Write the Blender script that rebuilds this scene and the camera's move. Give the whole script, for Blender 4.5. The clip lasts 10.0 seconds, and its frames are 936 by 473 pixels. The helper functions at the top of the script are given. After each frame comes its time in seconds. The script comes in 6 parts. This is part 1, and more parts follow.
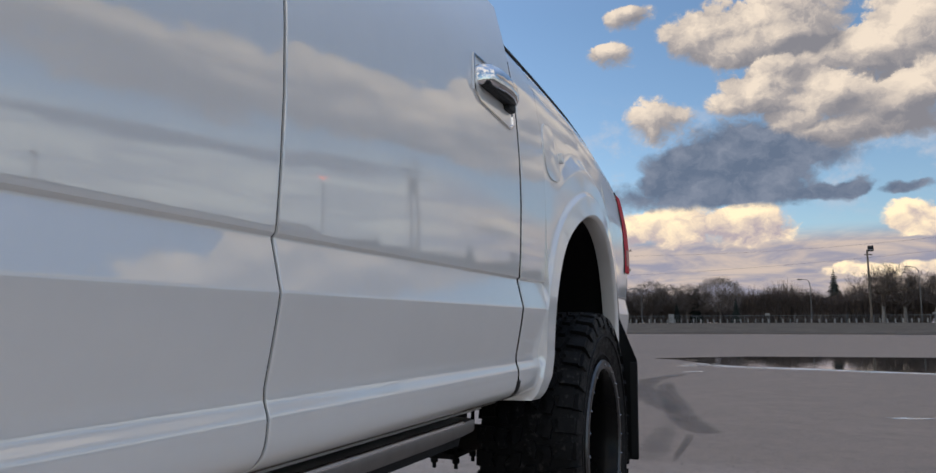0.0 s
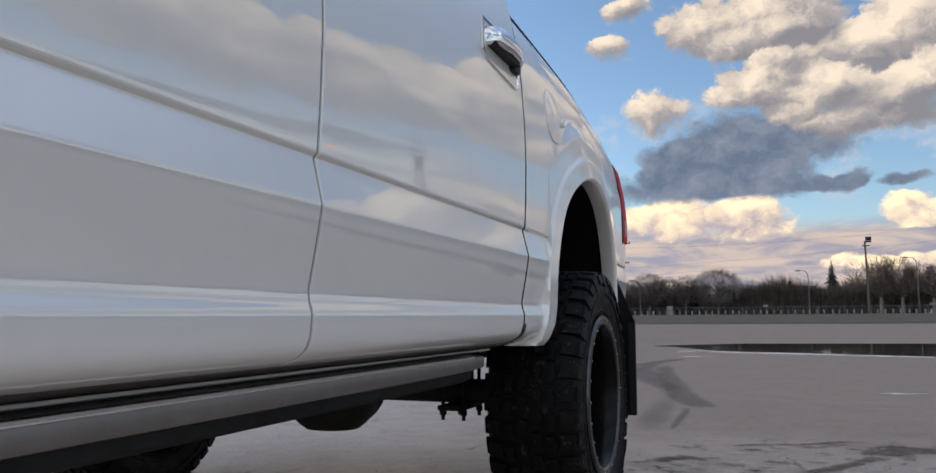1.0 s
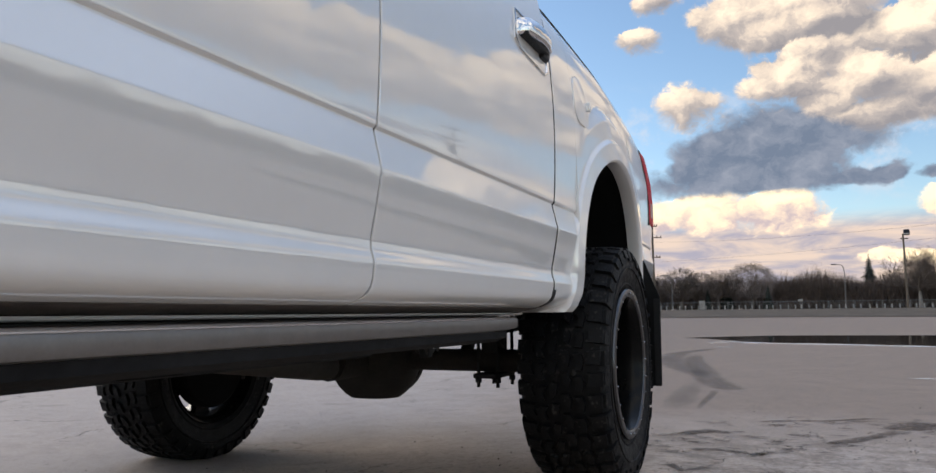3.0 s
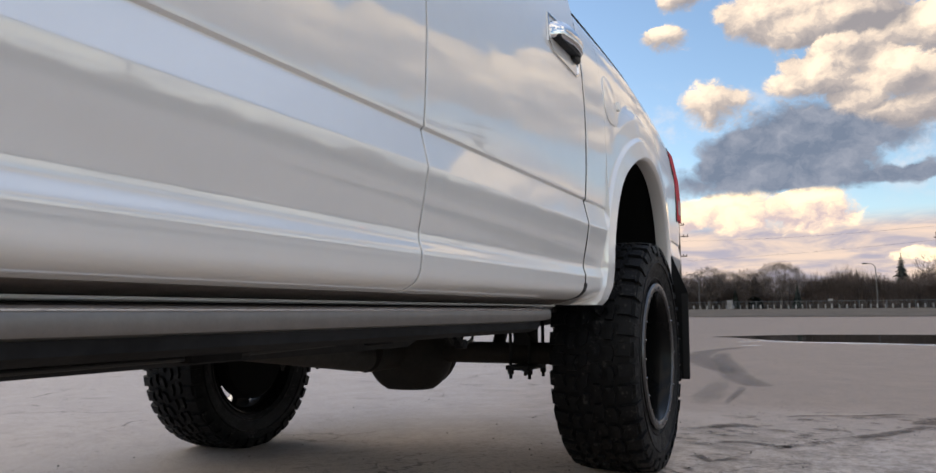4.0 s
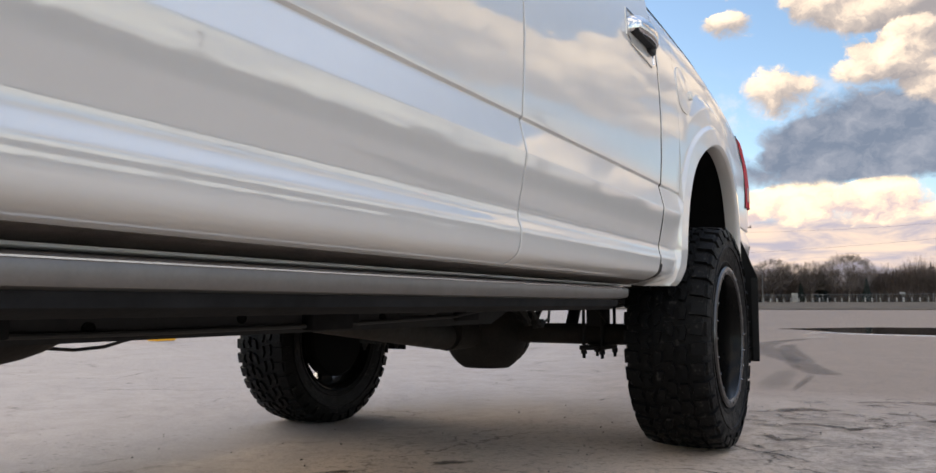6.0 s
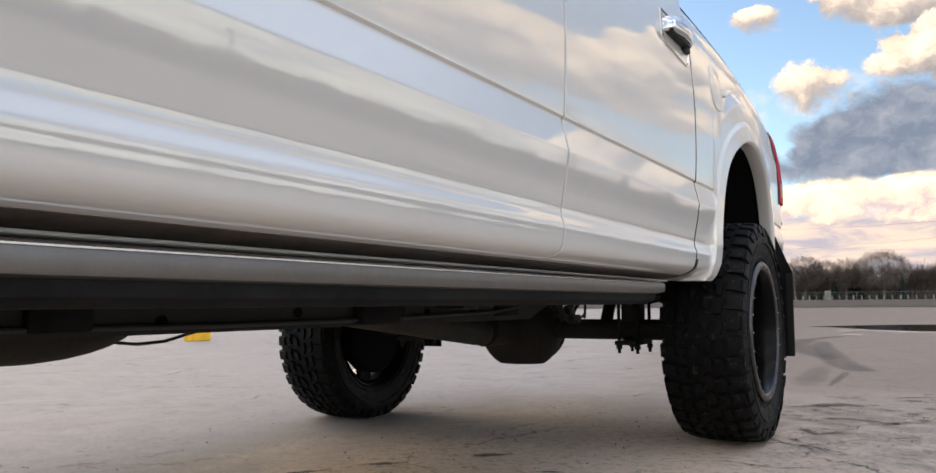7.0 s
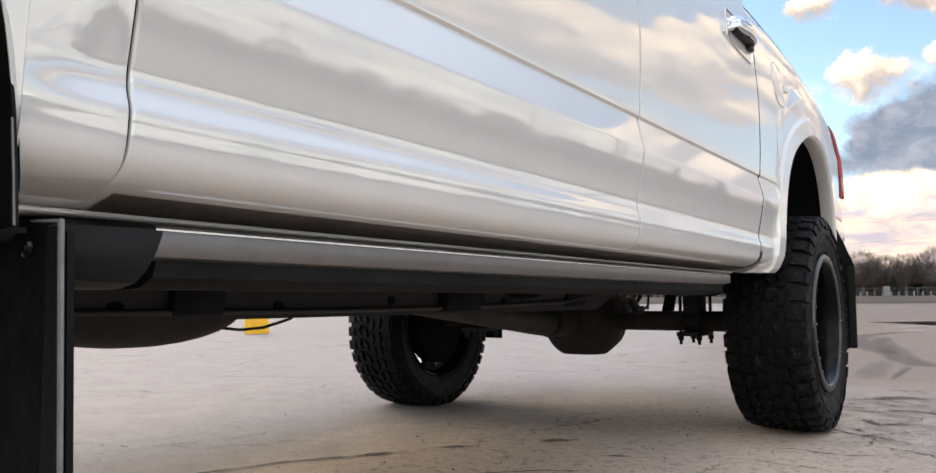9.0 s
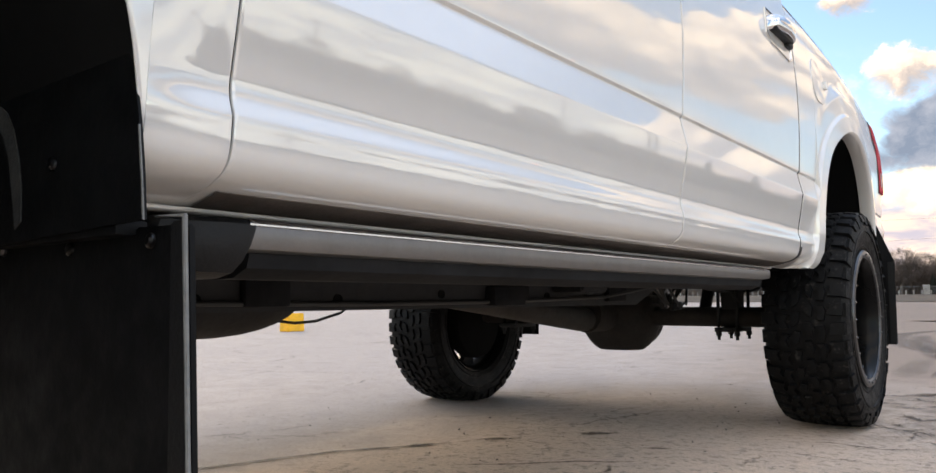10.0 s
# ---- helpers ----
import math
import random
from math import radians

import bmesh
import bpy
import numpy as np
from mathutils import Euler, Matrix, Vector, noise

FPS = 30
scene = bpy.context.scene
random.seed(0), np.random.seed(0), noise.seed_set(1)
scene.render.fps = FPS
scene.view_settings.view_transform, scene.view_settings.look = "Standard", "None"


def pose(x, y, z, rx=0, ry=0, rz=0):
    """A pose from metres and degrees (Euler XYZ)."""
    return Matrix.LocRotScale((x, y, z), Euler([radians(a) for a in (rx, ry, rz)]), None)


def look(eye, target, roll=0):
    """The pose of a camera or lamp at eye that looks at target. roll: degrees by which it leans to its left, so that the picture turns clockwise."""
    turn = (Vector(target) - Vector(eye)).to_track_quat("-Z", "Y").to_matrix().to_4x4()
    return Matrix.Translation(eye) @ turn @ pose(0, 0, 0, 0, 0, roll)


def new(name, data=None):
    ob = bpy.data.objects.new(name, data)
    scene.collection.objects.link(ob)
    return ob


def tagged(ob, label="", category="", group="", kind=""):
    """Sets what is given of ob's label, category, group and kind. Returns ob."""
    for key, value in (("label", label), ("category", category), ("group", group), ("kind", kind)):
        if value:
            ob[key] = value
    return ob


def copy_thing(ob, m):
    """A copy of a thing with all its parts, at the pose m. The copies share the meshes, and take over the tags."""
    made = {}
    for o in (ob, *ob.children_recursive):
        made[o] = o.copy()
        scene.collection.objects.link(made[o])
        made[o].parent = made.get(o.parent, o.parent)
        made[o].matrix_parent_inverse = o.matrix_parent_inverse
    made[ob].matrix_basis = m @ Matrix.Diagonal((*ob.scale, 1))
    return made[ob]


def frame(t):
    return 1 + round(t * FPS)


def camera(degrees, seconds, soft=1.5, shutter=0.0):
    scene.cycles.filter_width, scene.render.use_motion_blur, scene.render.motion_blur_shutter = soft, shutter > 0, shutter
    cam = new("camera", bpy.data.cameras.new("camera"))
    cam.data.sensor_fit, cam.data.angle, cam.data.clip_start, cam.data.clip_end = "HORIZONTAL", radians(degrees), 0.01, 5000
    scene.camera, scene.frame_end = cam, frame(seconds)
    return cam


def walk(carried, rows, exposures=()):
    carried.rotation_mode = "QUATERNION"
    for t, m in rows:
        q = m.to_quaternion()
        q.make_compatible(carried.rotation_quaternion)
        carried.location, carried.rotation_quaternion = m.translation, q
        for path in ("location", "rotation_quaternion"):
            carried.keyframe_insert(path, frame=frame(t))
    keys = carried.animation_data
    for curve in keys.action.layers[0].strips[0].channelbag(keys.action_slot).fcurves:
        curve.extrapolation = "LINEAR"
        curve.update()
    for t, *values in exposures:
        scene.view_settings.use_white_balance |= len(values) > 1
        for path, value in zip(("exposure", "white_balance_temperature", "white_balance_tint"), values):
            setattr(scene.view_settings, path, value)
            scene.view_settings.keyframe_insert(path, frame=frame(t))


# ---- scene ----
cam = camera(63.4, 10.0)
PATH = [
    (0, (1.544, -2.505, 0.778), (0.813, -0.657, 1.007), -0.1),
    (0.5, (1.552, -2.575, 0.712), (0.823, -0.726, 0.933), -0.2),
    (1, (1.563, -2.625, 0.662), (0.835, -0.774, 0.875), -0.4),
    (1.5, (1.578, -2.666, 0.629), (0.844, -0.817, 0.836), -0.5),
    (2, (1.591, -2.704, 0.606), (0.84, -0.862, 0.812), -0.5),
    (2.5, (1.604, -2.745, 0.594), (0.83, -0.912, 0.797), -0.5),
    (4, (1.626, -2.884, 0.563), (0.765, -1.09, 0.764), -0.4),
    (4.5, (1.624, -2.924, 0.554), (0.733, -1.144, 0.749), -0.3),
    (5, (1.624, -2.967, 0.542), (0.7, -1.203, 0.731), -0.2),
    (5.5, (1.624, -3.008, 0.533), (0.665, -1.263, 0.715), -0.0),
    (7, (1.623, -3.118, 0.512), (0.568, -1.428, 0.692), -0.4),
    (7.5, (1.625, -3.151, 0.51), (0.545, -1.477, 0.686), -0.3),
    (8, (1.624, -3.187, 0.506), (0.521, -1.528, 0.681), -0.3),
    (8.5, (1.622, -3.223, 0.499), (0.494, -1.58, 0.668), -0.2),
    (9, (1.622, -3.257, 0.497), (0.465, -1.635, 0.666), -0.3),
    (9.5, (1.624, -3.293, 0.49), (0.435, -1.694, 0.659), -0.4),
    (10, (1.626, -3.332, 0.486), (0.406, -1.756, 0.652), -0.3),
]
EXPOSURES = [(0, 0.14, 6140, 9), (1, 0.29, 6260, 9), (2.5, 0.56, 6460, 9), (4, 0.66, 6680, 10), (5.5, 0.80, 6800, 10), (7.5, 1.00, 7020, 10), (10, 1.25, 7040, 10)]
walk(cam, [(t, look(eye, target, roll)) for t, eye, target, roll in PATH], EXPOSURES)
SKY_STRENGTH = 0.124
sun_data = bpy.data.lights.new("sun", "SUN")
sun_data.energy, sun_data.angle, sun_data.color = 1.1, radians(40), (1.0, 0.88, 0.74)
SUN_AZ, SUN_EL = -70.0, 20.0
sun = new("sun", sun_data)
sun.matrix_world = look((40 * math.sin(radians(SUN_AZ)), 40 * math.cos(radians(SUN_AZ)), 40 * math.tan(radians(SUN_EL))), (0, 0, 0))


# ---------------------------------------------------------------- node helpers
class Nodes:
    """Short spelling for node trees."""

    def __init__(self, tree):
        self.tree = tree
        tree.nodes.clear()

    def put(self, slot, value):
        if isinstance(value, bpy.types.NodeSocket):
            self.tree.links.new(value, slot)
        elif value is not None:
            slot.default_value = value

    def node(self, kind, **inputs):
        n = self.tree.nodes.new(kind)
        for k, v in inputs.items():
            self.put(n.inputs[k.replace("_", " ")], v)
        return n

    def math(self, op, a, b=None, c=None, clamp=False):
        n = self.tree.nodes.new("ShaderNodeMath")
        n.operation, n.use_clamp = op, clamp
        for i, v in enumerate((a, b, c)):
            self.put(n.inputs[i], v)
        return n.outputs[0]

    def vec(self, op, a, b=None):
        n = self.tree.nodes.new("ShaderNodeVectorMath")
        n.operation = op
        for i, v in enumerate((a, b)):
            self.put(n.inputs[i], v)
        return n.outputs["Value"] if op in ("DOT_PRODUCT", "LENGTH") else n.outputs[0]

    def noise(self, vector, scale, detail=5.0, rough=0.55, distortion=0.0):
        n = self.node("ShaderNodeTexNoise", Vector=vector, Scale=scale, Detail=detail, Roughness=rough, Distortion=distortion)
        return n.outputs["Fac"]

    def step(self, v, lo, hi, out_lo=0.0, out_hi=1.0, smooth=True):
        n = self.tree.nodes.new("ShaderNodeMapRange")
        n.interpolation_type = "SMOOTHSTEP" if smooth else "LINEAR"
        for i, w in enumerate((v, lo, hi, out_lo, out_hi)):
            self.put(n.inputs[i], w)
        return n.outputs[0]

    def mix(self, fac, a, b, blend="MIX"):
        n = self.tree.nodes.new("ShaderNodeMix")
        n.data_type, n.blend_type = "RGBA", blend
        n.clamp_factor = True
        for i, v in ((0, fac), (6, a), (7, b)):
            if isinstance(v, tuple) and len(v) == 3:
                v = (*v, 1.0)
            self.put(n.inputs[i], v)
        return n.outputs[2]


# ---------------------------------------------------------------- sky with cumulus
# cloud masses: azimuth, elevation, half width and half height in degrees
FAR = [(9.8, 18.2, 4.4, 4.2), (12.6, 20.4, 4.0, 3.4), (17.5, 17.6, 6.5, 4.6), (24.0, 17.0, 7.0, 4.6), (32.0, 18.8, 8.0, 4.8), (42.0, 18.4, 9.0, 4.6), (54.0, 19.6, 11.0, 5.0), (36.0, 15.4, 20.0, 3.0), (17.0, 13.4, 6.0, 2.2), (5.4, 17.4, 5.2, 2.6)]
HIGH = [(-4.9, 20.0, 2.4, 2.3), (-1.6, 20.6, 3.2, 2.7), (2.6, 20.6, 4.6, 3.3), (0.6, 18.8, 5.4, 1.7), (-10.3, 19.4, 2.2, 1.3), (-9.4, 22.0, 2.4, 1.0)]
LOW = [(-0.2, 15.5, 3.9, 2.0), (0.8, 17.2, 4.2, 1.5), (4.8, 15.3, 5.0, 2.2), (2.0, 13.8, 2.2, 1.2), (-7.4, 14.8, 3.2, 1.9), (19.6, 6.4, 2.8, 1.3)]
BASE = [(8.6, 14.4, 5.0, 2.4), (11.4, 14.8, 4.2, 3.0), (5.0, 12.9, 3.8, 1.2)]
DARK = [(-1.4, 12.4, 6.0, 2.6), (2.6, 11.9, 5.0, 1.9), (-4.8, 11.2, 4.6, 2.0), (-6.0, 9.5, 7.2, 1.6), (0.0, 9.4, 4.8, 1.7), (4.6, 9.1, 2.6, 0.8), (6.0, 9.4, 1.4, 0.8), (8.8, 8.9, 1.9, 0.5), (33.0, 10.6, 9.0, 1.0), (48.0, 10.4, 12.0, 1.3)]
GLOW = [(-5.4, 7.0, 6.2, 2.1), (-0.6, 7.1, 3.6, 1.9), (-16.0, 6.9, 9.0, 2.2), (8.6, 7.2, 2.0, 1.1), (10.6, 6.4, 3.2, 1.0), (7.0, 3.6, 6.0, 0.7)]


def build_world():
    world = bpy.data.worlds.new("evening_sky")
    world.use_nodes = True
    scene.world = world
    g = Nodes(world.node_tree)
    sky = g.node("ShaderNodeTexSky")
    sky.sky_type, sky.sun_disc = "NISHITA", False
    sky.sun_elevation, sky.sun_rotation = radians(SUN_EL), radians(SUN_AZ)
    sky.air_density, sky.dust_density, sky.ozone_density = 1.0, 0.4, 2.2
    way = g.node("ShaderNodeTexCoord").outputs["Generated"]
    way = g.vec("NORMALIZE", way)
    sep = g.node("ShaderNodeSeparateXYZ", Vector=way)
    az = g.math("MULTIPLY", g.math("ARCTAN2", sep.outputs[0], sep.outputs[1]), 57.2958)
    el = g.math("MULTIPLY", g.math("ARCSINE", sep.outputs[2]), 57.2958)
    flat = g.node("ShaderNodeCombineXYZ", X=az, Y=el, Z=0.0).outputs[0]
    stretched = g.node("ShaderNodeCombineXYZ", X=az, Y=g.math("MULTIPLY", el, 1.25), Z=0.0).outputs[0]
    warp = g.node("ShaderNodeTexNoise", Vector=stretched, Scale=0.25, Detail=5.0, Roughness=0.56).outputs["Color"]
    warp = g.vec("MULTIPLY", g.vec("SUBTRACT", warp, (0.5, 0.5, 0.5)), (2.8, 2.2, 0.0))
    place = g.vec("ADD", flat, warp)

    def puffs(at):
        n = g.tree.nodes.new("ShaderNodeTexVoronoi")
        n.feature, n.voronoi_dimensions = "SMOOTH_F1", "2D"
        for k, v in (("Vector", at), ("Scale", 0.33), ("Detail", 4.0), ("Roughness", 0.56), ("Lacunarity", 2.3), ("Smoothness", 0.85)):
            g.put(n.inputs[k], v)
        round_part = g.math("MULTIPLY_ADD", n.outputs["Distance"], -0.80, 0.92)
        return g.math("ADD", g.math("MULTIPLY", round_part, 0.55), g.math("MULTIPLY", g.noise(at, 0.20, 8.0, 0.52), 0.45))

    soft = g.node("ShaderNodeTexNoise", Vector=stretched, Scale=0.55, Detail=5.0, Roughness=0.55).outputs["Color"]
    curled = g.vec("ADD", stretched, g.vec("MULTIPLY", g.vec("SUBTRACT", soft, (0.5, 0.5, 0.5)), (2.4, 2.4, 0.0)))
    billow = puffs(curled)
    shifted = puffs(g.vec("ADD", curled, (-0.75, 1.15, 0.0)))
    relief = g.math("SUBTRACT", billow, shifted)

    def group(blobs):
        field, height = None, None
        for a, e, w, h in blobs:
            v = g.vec("MULTIPLY", g.vec("SUBTRACT", place, (a, e, 0.0)), (1 / w, 1 / h, 0.0))
            d = g.math("SUBTRACT", 1.0, g.vec("DOT_PRODUCT", v, v), clamp=True)
            r = g.math("MULTIPLY", d, g.vec("DOT_PRODUCT", v, (-0.35, 0.9, 0.0)))
            field = d if field is None else g.math("ADD", field, d)
            height = r if height is None else g.math("ADD", height, r)
        return g.math("MINIMUM", field, 1.1), height

    def density(field, lo, hi, rough, height=None):
        # crisp on the lit shoulders, soft along the base
        if height is not None:
            hi = g.math("MAXIMUM", g.math("MULTIPLY_ADD", height, -1.1, hi), lo + 0.30)
        torn = g.math("MULTIPLY", g.math("SUBTRACT", billow, 0.47), g.step(field, 0.0, 0.25, 0.0, rough))
        return g.step(g.math("MULTIPLY_ADD", field, 1.5, torn), lo, hi)

    far, far_h = group(FAR)
    high, high_h = group(HIGH)
    base, base_h = group(BASE)
    low, low_h = group(LOW)
    dark, _ = group(DARK)
    glow, glow_h = group(GLOW)
    # open sky outside the modelled stretch: broken cloud on a flat layer
    lift = g.math("MAXIMUM", g.math("ADD", sep.outputs[2], 0.10), 0.05)
    layer = g.vec("SCALE", way)
    g.put(layer.node.inputs["Scale"], g.math("DIVIDE", 1.0, lift))
    broken = g.noise(layer, 1.25, 9.0, 0.57, 0.4)
    aside = g.math("MAXIMUM", g.step(g.math("ABSOLUTE", g.math("SUBTRACT", az, 16.0)), 46.0, 58.0), g.step(el, 40.0, 56.0))
    broken_d = g.math("MULTIPLY", g.step(broken, 0.475, 0.595), aside)
    broken_s = g.step(broken, 0.54, 0.76)

    # streaky haze low over the horizon
    lines = g.node("ShaderNodeCombineXYZ", X=g.math("MULTIPLY", az, 0.11), Y=g.math("MULTIPLY", el, 0.52), Z=4.0).outputs[0]
    streak = g.noise(lines, 1.6, 7.0, 0.60, 0.5)
    haze_col = g.mix(g.step(streak, 0.36, 0.64), (0.30, 0.28, 0.345), (0.60, 0.465, 0.385))
    haze_col = g.mix(g.step(az, 16.0, 32.0, 0.0, 0.85), haze_col, g.mix(g.step(streak, 0.40, 0.60), (0.43, 0.45, 0.47), (0.66, 0.68, 0.64)))
    haze_d = g.math("MULTIPLY", g.step(el, g.step(az, 12.0, 26.0, 5.4, 8.0), g.step(az, 12.0, 26.0, 7.0, 14.0), 0.96, 0.0), g.step(g.math("ABSOLUTE", g.math("SUBTRACT", az, 10.0)), 60.0, 95.0, 1.0, 0.0))
    calm = g.math("MULTIPLY", relief, g.step(az, 14.0, 28.0, 1.0, 0.65))

    def sunlit(h, dim=0.0):
        patchy = g.math("MULTIPLY", g.math("SUBTRACT", g.noise(stretched, 0.16, 5.0, 0.6), 0.5), 0.7)
        light = g.math("MULTIPLY_ADD", h, 1.2, g.math("ADD", patchy, g.math("MULTIPLY_ADD", calm, 1.15, g.step(az, 14.0, 30.0, 0.48 + dim, 0.36 + dim))), clamp=True)
        low_mix = g.mix(g.step(light, 0.0, 0.5, smooth=False), (0.235, 0.222, 0.235), (0.42, 0.365, 0.335))
        col = g.vec("SCALE", g.mix(g.step(light, 0.42, 1.0, smooth=False), low_mix, (0.84, 0.685, 0.53)))
        g.put(col.node.inputs["Scale"], g.step(az, 14.0, 34.0, 1.0, 0.92))
        return col

    dark_col = g.mix(g.math("MULTIPLY_ADD", relief, 1.6, 0.30, clamp=True), (0.128, 0.160, 0.222), (0.26, 0.28, 0.335))
    glow_col = g.mix(g.math("MULTIPLY_ADD", glow_h, 1.1, g.math("MULTIPLY_ADD", relief, 1.8, 0.58), clamp=True), (0.45, 0.37, 0.38), (1.12, 0.865, 0.55))
    high_col = g.mix(broken_s, (0.95, 0.86, 0.74), (0.42, 0.43, 0.48))
    # clouds facing the sun are lit full on
    faced = g.vec("DOT_PRODUCT", way, (-math.sin(radians(SUN_AZ)), -math.cos(radians(SUN_AZ)), 0.0))
    n = g.vec("SCALE", high_col)
    g.put(n.node.inputs["Scale"], g.step(faced, -0.2, 0.9, 1.0, 1.5))
    high_col = n

    clear = g.node("ShaderNodeBackground", Color=sky.outputs[0], Strength=SKY_STRENGTH).outputs[0]
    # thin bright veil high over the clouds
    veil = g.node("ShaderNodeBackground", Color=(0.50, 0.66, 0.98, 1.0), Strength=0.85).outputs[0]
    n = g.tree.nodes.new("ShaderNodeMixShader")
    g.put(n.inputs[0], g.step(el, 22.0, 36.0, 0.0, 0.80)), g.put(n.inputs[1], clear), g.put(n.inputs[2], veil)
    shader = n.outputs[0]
    # thin pale wisps round the dark cloud
    wisp_d = g.math("MULTIPLY", g.step(g.noise(stretched, 0.30, 8.0, 0.62), 0.46, 0.66, 0.0, 0.62), g.step(g.math("ABSOLUTE", g.math("SUBTRACT", el, 11.5)), 2.0, 5.5, 1.0, 0.0))
    wisp_d = g.math("MULTIPLY", wisp_d, g.step(az, 12.0, 18.0, 1.0, 0.0))
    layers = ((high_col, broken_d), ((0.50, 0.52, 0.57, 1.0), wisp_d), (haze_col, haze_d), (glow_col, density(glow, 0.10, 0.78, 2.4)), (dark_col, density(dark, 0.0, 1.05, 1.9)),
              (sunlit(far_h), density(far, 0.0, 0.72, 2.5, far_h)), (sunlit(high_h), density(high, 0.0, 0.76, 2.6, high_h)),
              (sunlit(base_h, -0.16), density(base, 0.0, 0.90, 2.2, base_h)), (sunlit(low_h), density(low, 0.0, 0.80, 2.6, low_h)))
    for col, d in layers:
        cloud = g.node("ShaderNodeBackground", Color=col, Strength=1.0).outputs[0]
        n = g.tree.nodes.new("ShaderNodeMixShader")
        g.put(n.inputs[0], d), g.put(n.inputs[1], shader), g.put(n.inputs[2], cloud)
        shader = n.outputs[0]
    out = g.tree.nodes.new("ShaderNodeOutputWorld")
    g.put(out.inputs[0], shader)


build_world()


# ---------------------------------------------------------------- materials
def principled(name, base, rough=0.5, metal=0.0, vary=0.0, scale=8.0, bump=0.0, bump_scale=60.0, coat=0.0, rough_vary=0.0, random_tint=0.0, specular=0.5, coat_ior=1.5):
    m = bpy.data.materials.new(name)
    m.use_nodes = True
    g = Nodes(m.node_tree)
    at = g.node("ShaderNodeTexCoord").outputs["Object"]
    b = g.tree.nodes.new("ShaderNodeBsdfPrincipled")
    col = (*base, 1.0)
    if vary:
        f = g.noise(at, scale, 6.0, 0.6)
        f2 = g.noise(at, scale * 7, 4.0, 0.6)
        f = g.math("ADD", g.math("MULTIPLY", f, 0.65), g.math("MULTIPLY", f2, 0.35))
        lo, hi = tuple(c * (1 - vary) for c in base), tuple(min(1.0, c * (1 + vary)) for c in base)
        col = g.mix(g.step(f, 0.30, 0.70), lo, hi)
    if random_tint:
        rnd = g.node("ShaderNodeObjectInfo").outputs["Random"]
        k = g.math("MULTIPLY_ADD", rnd, 2 * random_tint, 1 - random_tint)
        n = g.vec("SCALE", col)
        g.put(n.node.inputs["Scale"], k)
        col = n
    g.put(b.inputs["Base Color"], col)
    r = rough
    if rough_vary:
        r = g.step(g.noise(at, scale * 3, 5.0), 0.3, 0.7, rough - rough_vary, rough + rough_vary)
    g.put(b.inputs["Roughness"], r)
    b.inputs["Metallic"].default_value = metal
    b.inputs["Specular IOR Level"].default_value = specular
    b.inputs["Coat Weight"].default_value = coat
    b.inputs["Coat Roughness"].default_value = 0.035
    b.inputs["Coat IOR"].default_value = coat_ior
    if bump:
        n = g.node("ShaderNodeBump", Height=g.noise(at, bump_scale, 5.0, 0.6), Strength=bump, Distance=0.01)
        g.put(b.inputs["Normal"], n.outputs[0])
    out = g.tree.nodes.new("ShaderNodeOutputMaterial")
    g.put(out.inputs[0], b.outputs[0])
    return m


PAINT = principled("white_paint", (0.635, 0.62, 0.60), 0.45, vary=0.02, scale=3.0, coat=1.0, specular=0.1, coat_ior=2.6)
RUBBER = principled("tyre_rubber", (0.0034, 0.0035, 0.0039), 0.58, vary=0.35, scale=9.0, bump=0.25, bump_scale=140.0, rough_vary=0.1, specular=0.17)


def speckle(material, scale, colour, most):
    """Adds dry dust specks to a finished material."""
    tree = material.node_tree
    body = next(n for n in tree.nodes if n.type == "BSDF_PRINCIPLED")
    old = body.inputs["Base Color"].links[0].from_socket
    at = tree.nodes.new("ShaderNodeTexCoord").outputs["Object"]
    fine, broad = tree.nodes.new("ShaderNodeTexNoise"), tree.nodes.new("ShaderNodeTexNoise")
    for n, size in ((fine, scale), (broad, scale * 0.3)):
        n.inputs["Scale"].default_value, n.inputs["Detail"].default_value = size, 4.0
        tree.links.new(at, n.inputs["Vector"])
    ramp = tree.nodes.new("ShaderNodeMapRange")
    ramp.inputs[1].default_value, ramp.inputs[2].default_value, ramp.inputs[4].default_value = 0.33, 0.40, most
    product = tree.nodes.new("ShaderNodeMath")
    product.operation = "MULTIPLY"
    tree.links.new(fine.outputs["Fac"], product.inputs[0])
    tree.links.new(broad.outputs["Fac"], product.inputs[1])
    tree.links.new(product.outputs[0], ramp.inputs[0])
    mix = tree.nodes.new("ShaderNodeMix")
    mix.data_type = "RGBA"
    tree.links.new(ramp.outputs[0], mix.inputs[0])
    tree.links.new(old, mix.inputs[6])
    mix.inputs[7].default_value = (*colour, 1.0)
    tree.links.new(mix.outputs[2], body.inputs["Base Color"])


speckle(RUBBER, 95.0, (0.06, 0.055, 0.050), 0.5)
FLAP = principled("flap_rubber", (0.0034, 0.0037, 0.0042), 0.6, vary=0.35, scale=6.0, bump=0.10, bump_scale=60.0, rough_vary=0.1, specular=0.15)
PLASTIC = principled("black_plastic", (0.0050, 0.0052, 0.0058), 0.55, vary=0.3, scale=12.0, bump=0.15, bump_scale=220.0, specular=0.3)
SHROUD = principled("dusty_black_shroud", (0.0135, 0.0138, 0.0148), 0.8, vary=0.4, scale=6.0, bump=0.1, bump_scale=90.0, specular=0.12)
# dark brown that paints the shade under the sill's turned-in edge
SILLSHADE = principled("painted_sill_shade", (0.055, 0.045, 0.038), 0.6, vary=0.4, scale=14.0, bump=0.15, bump_scale=180.0, specular=0.25)
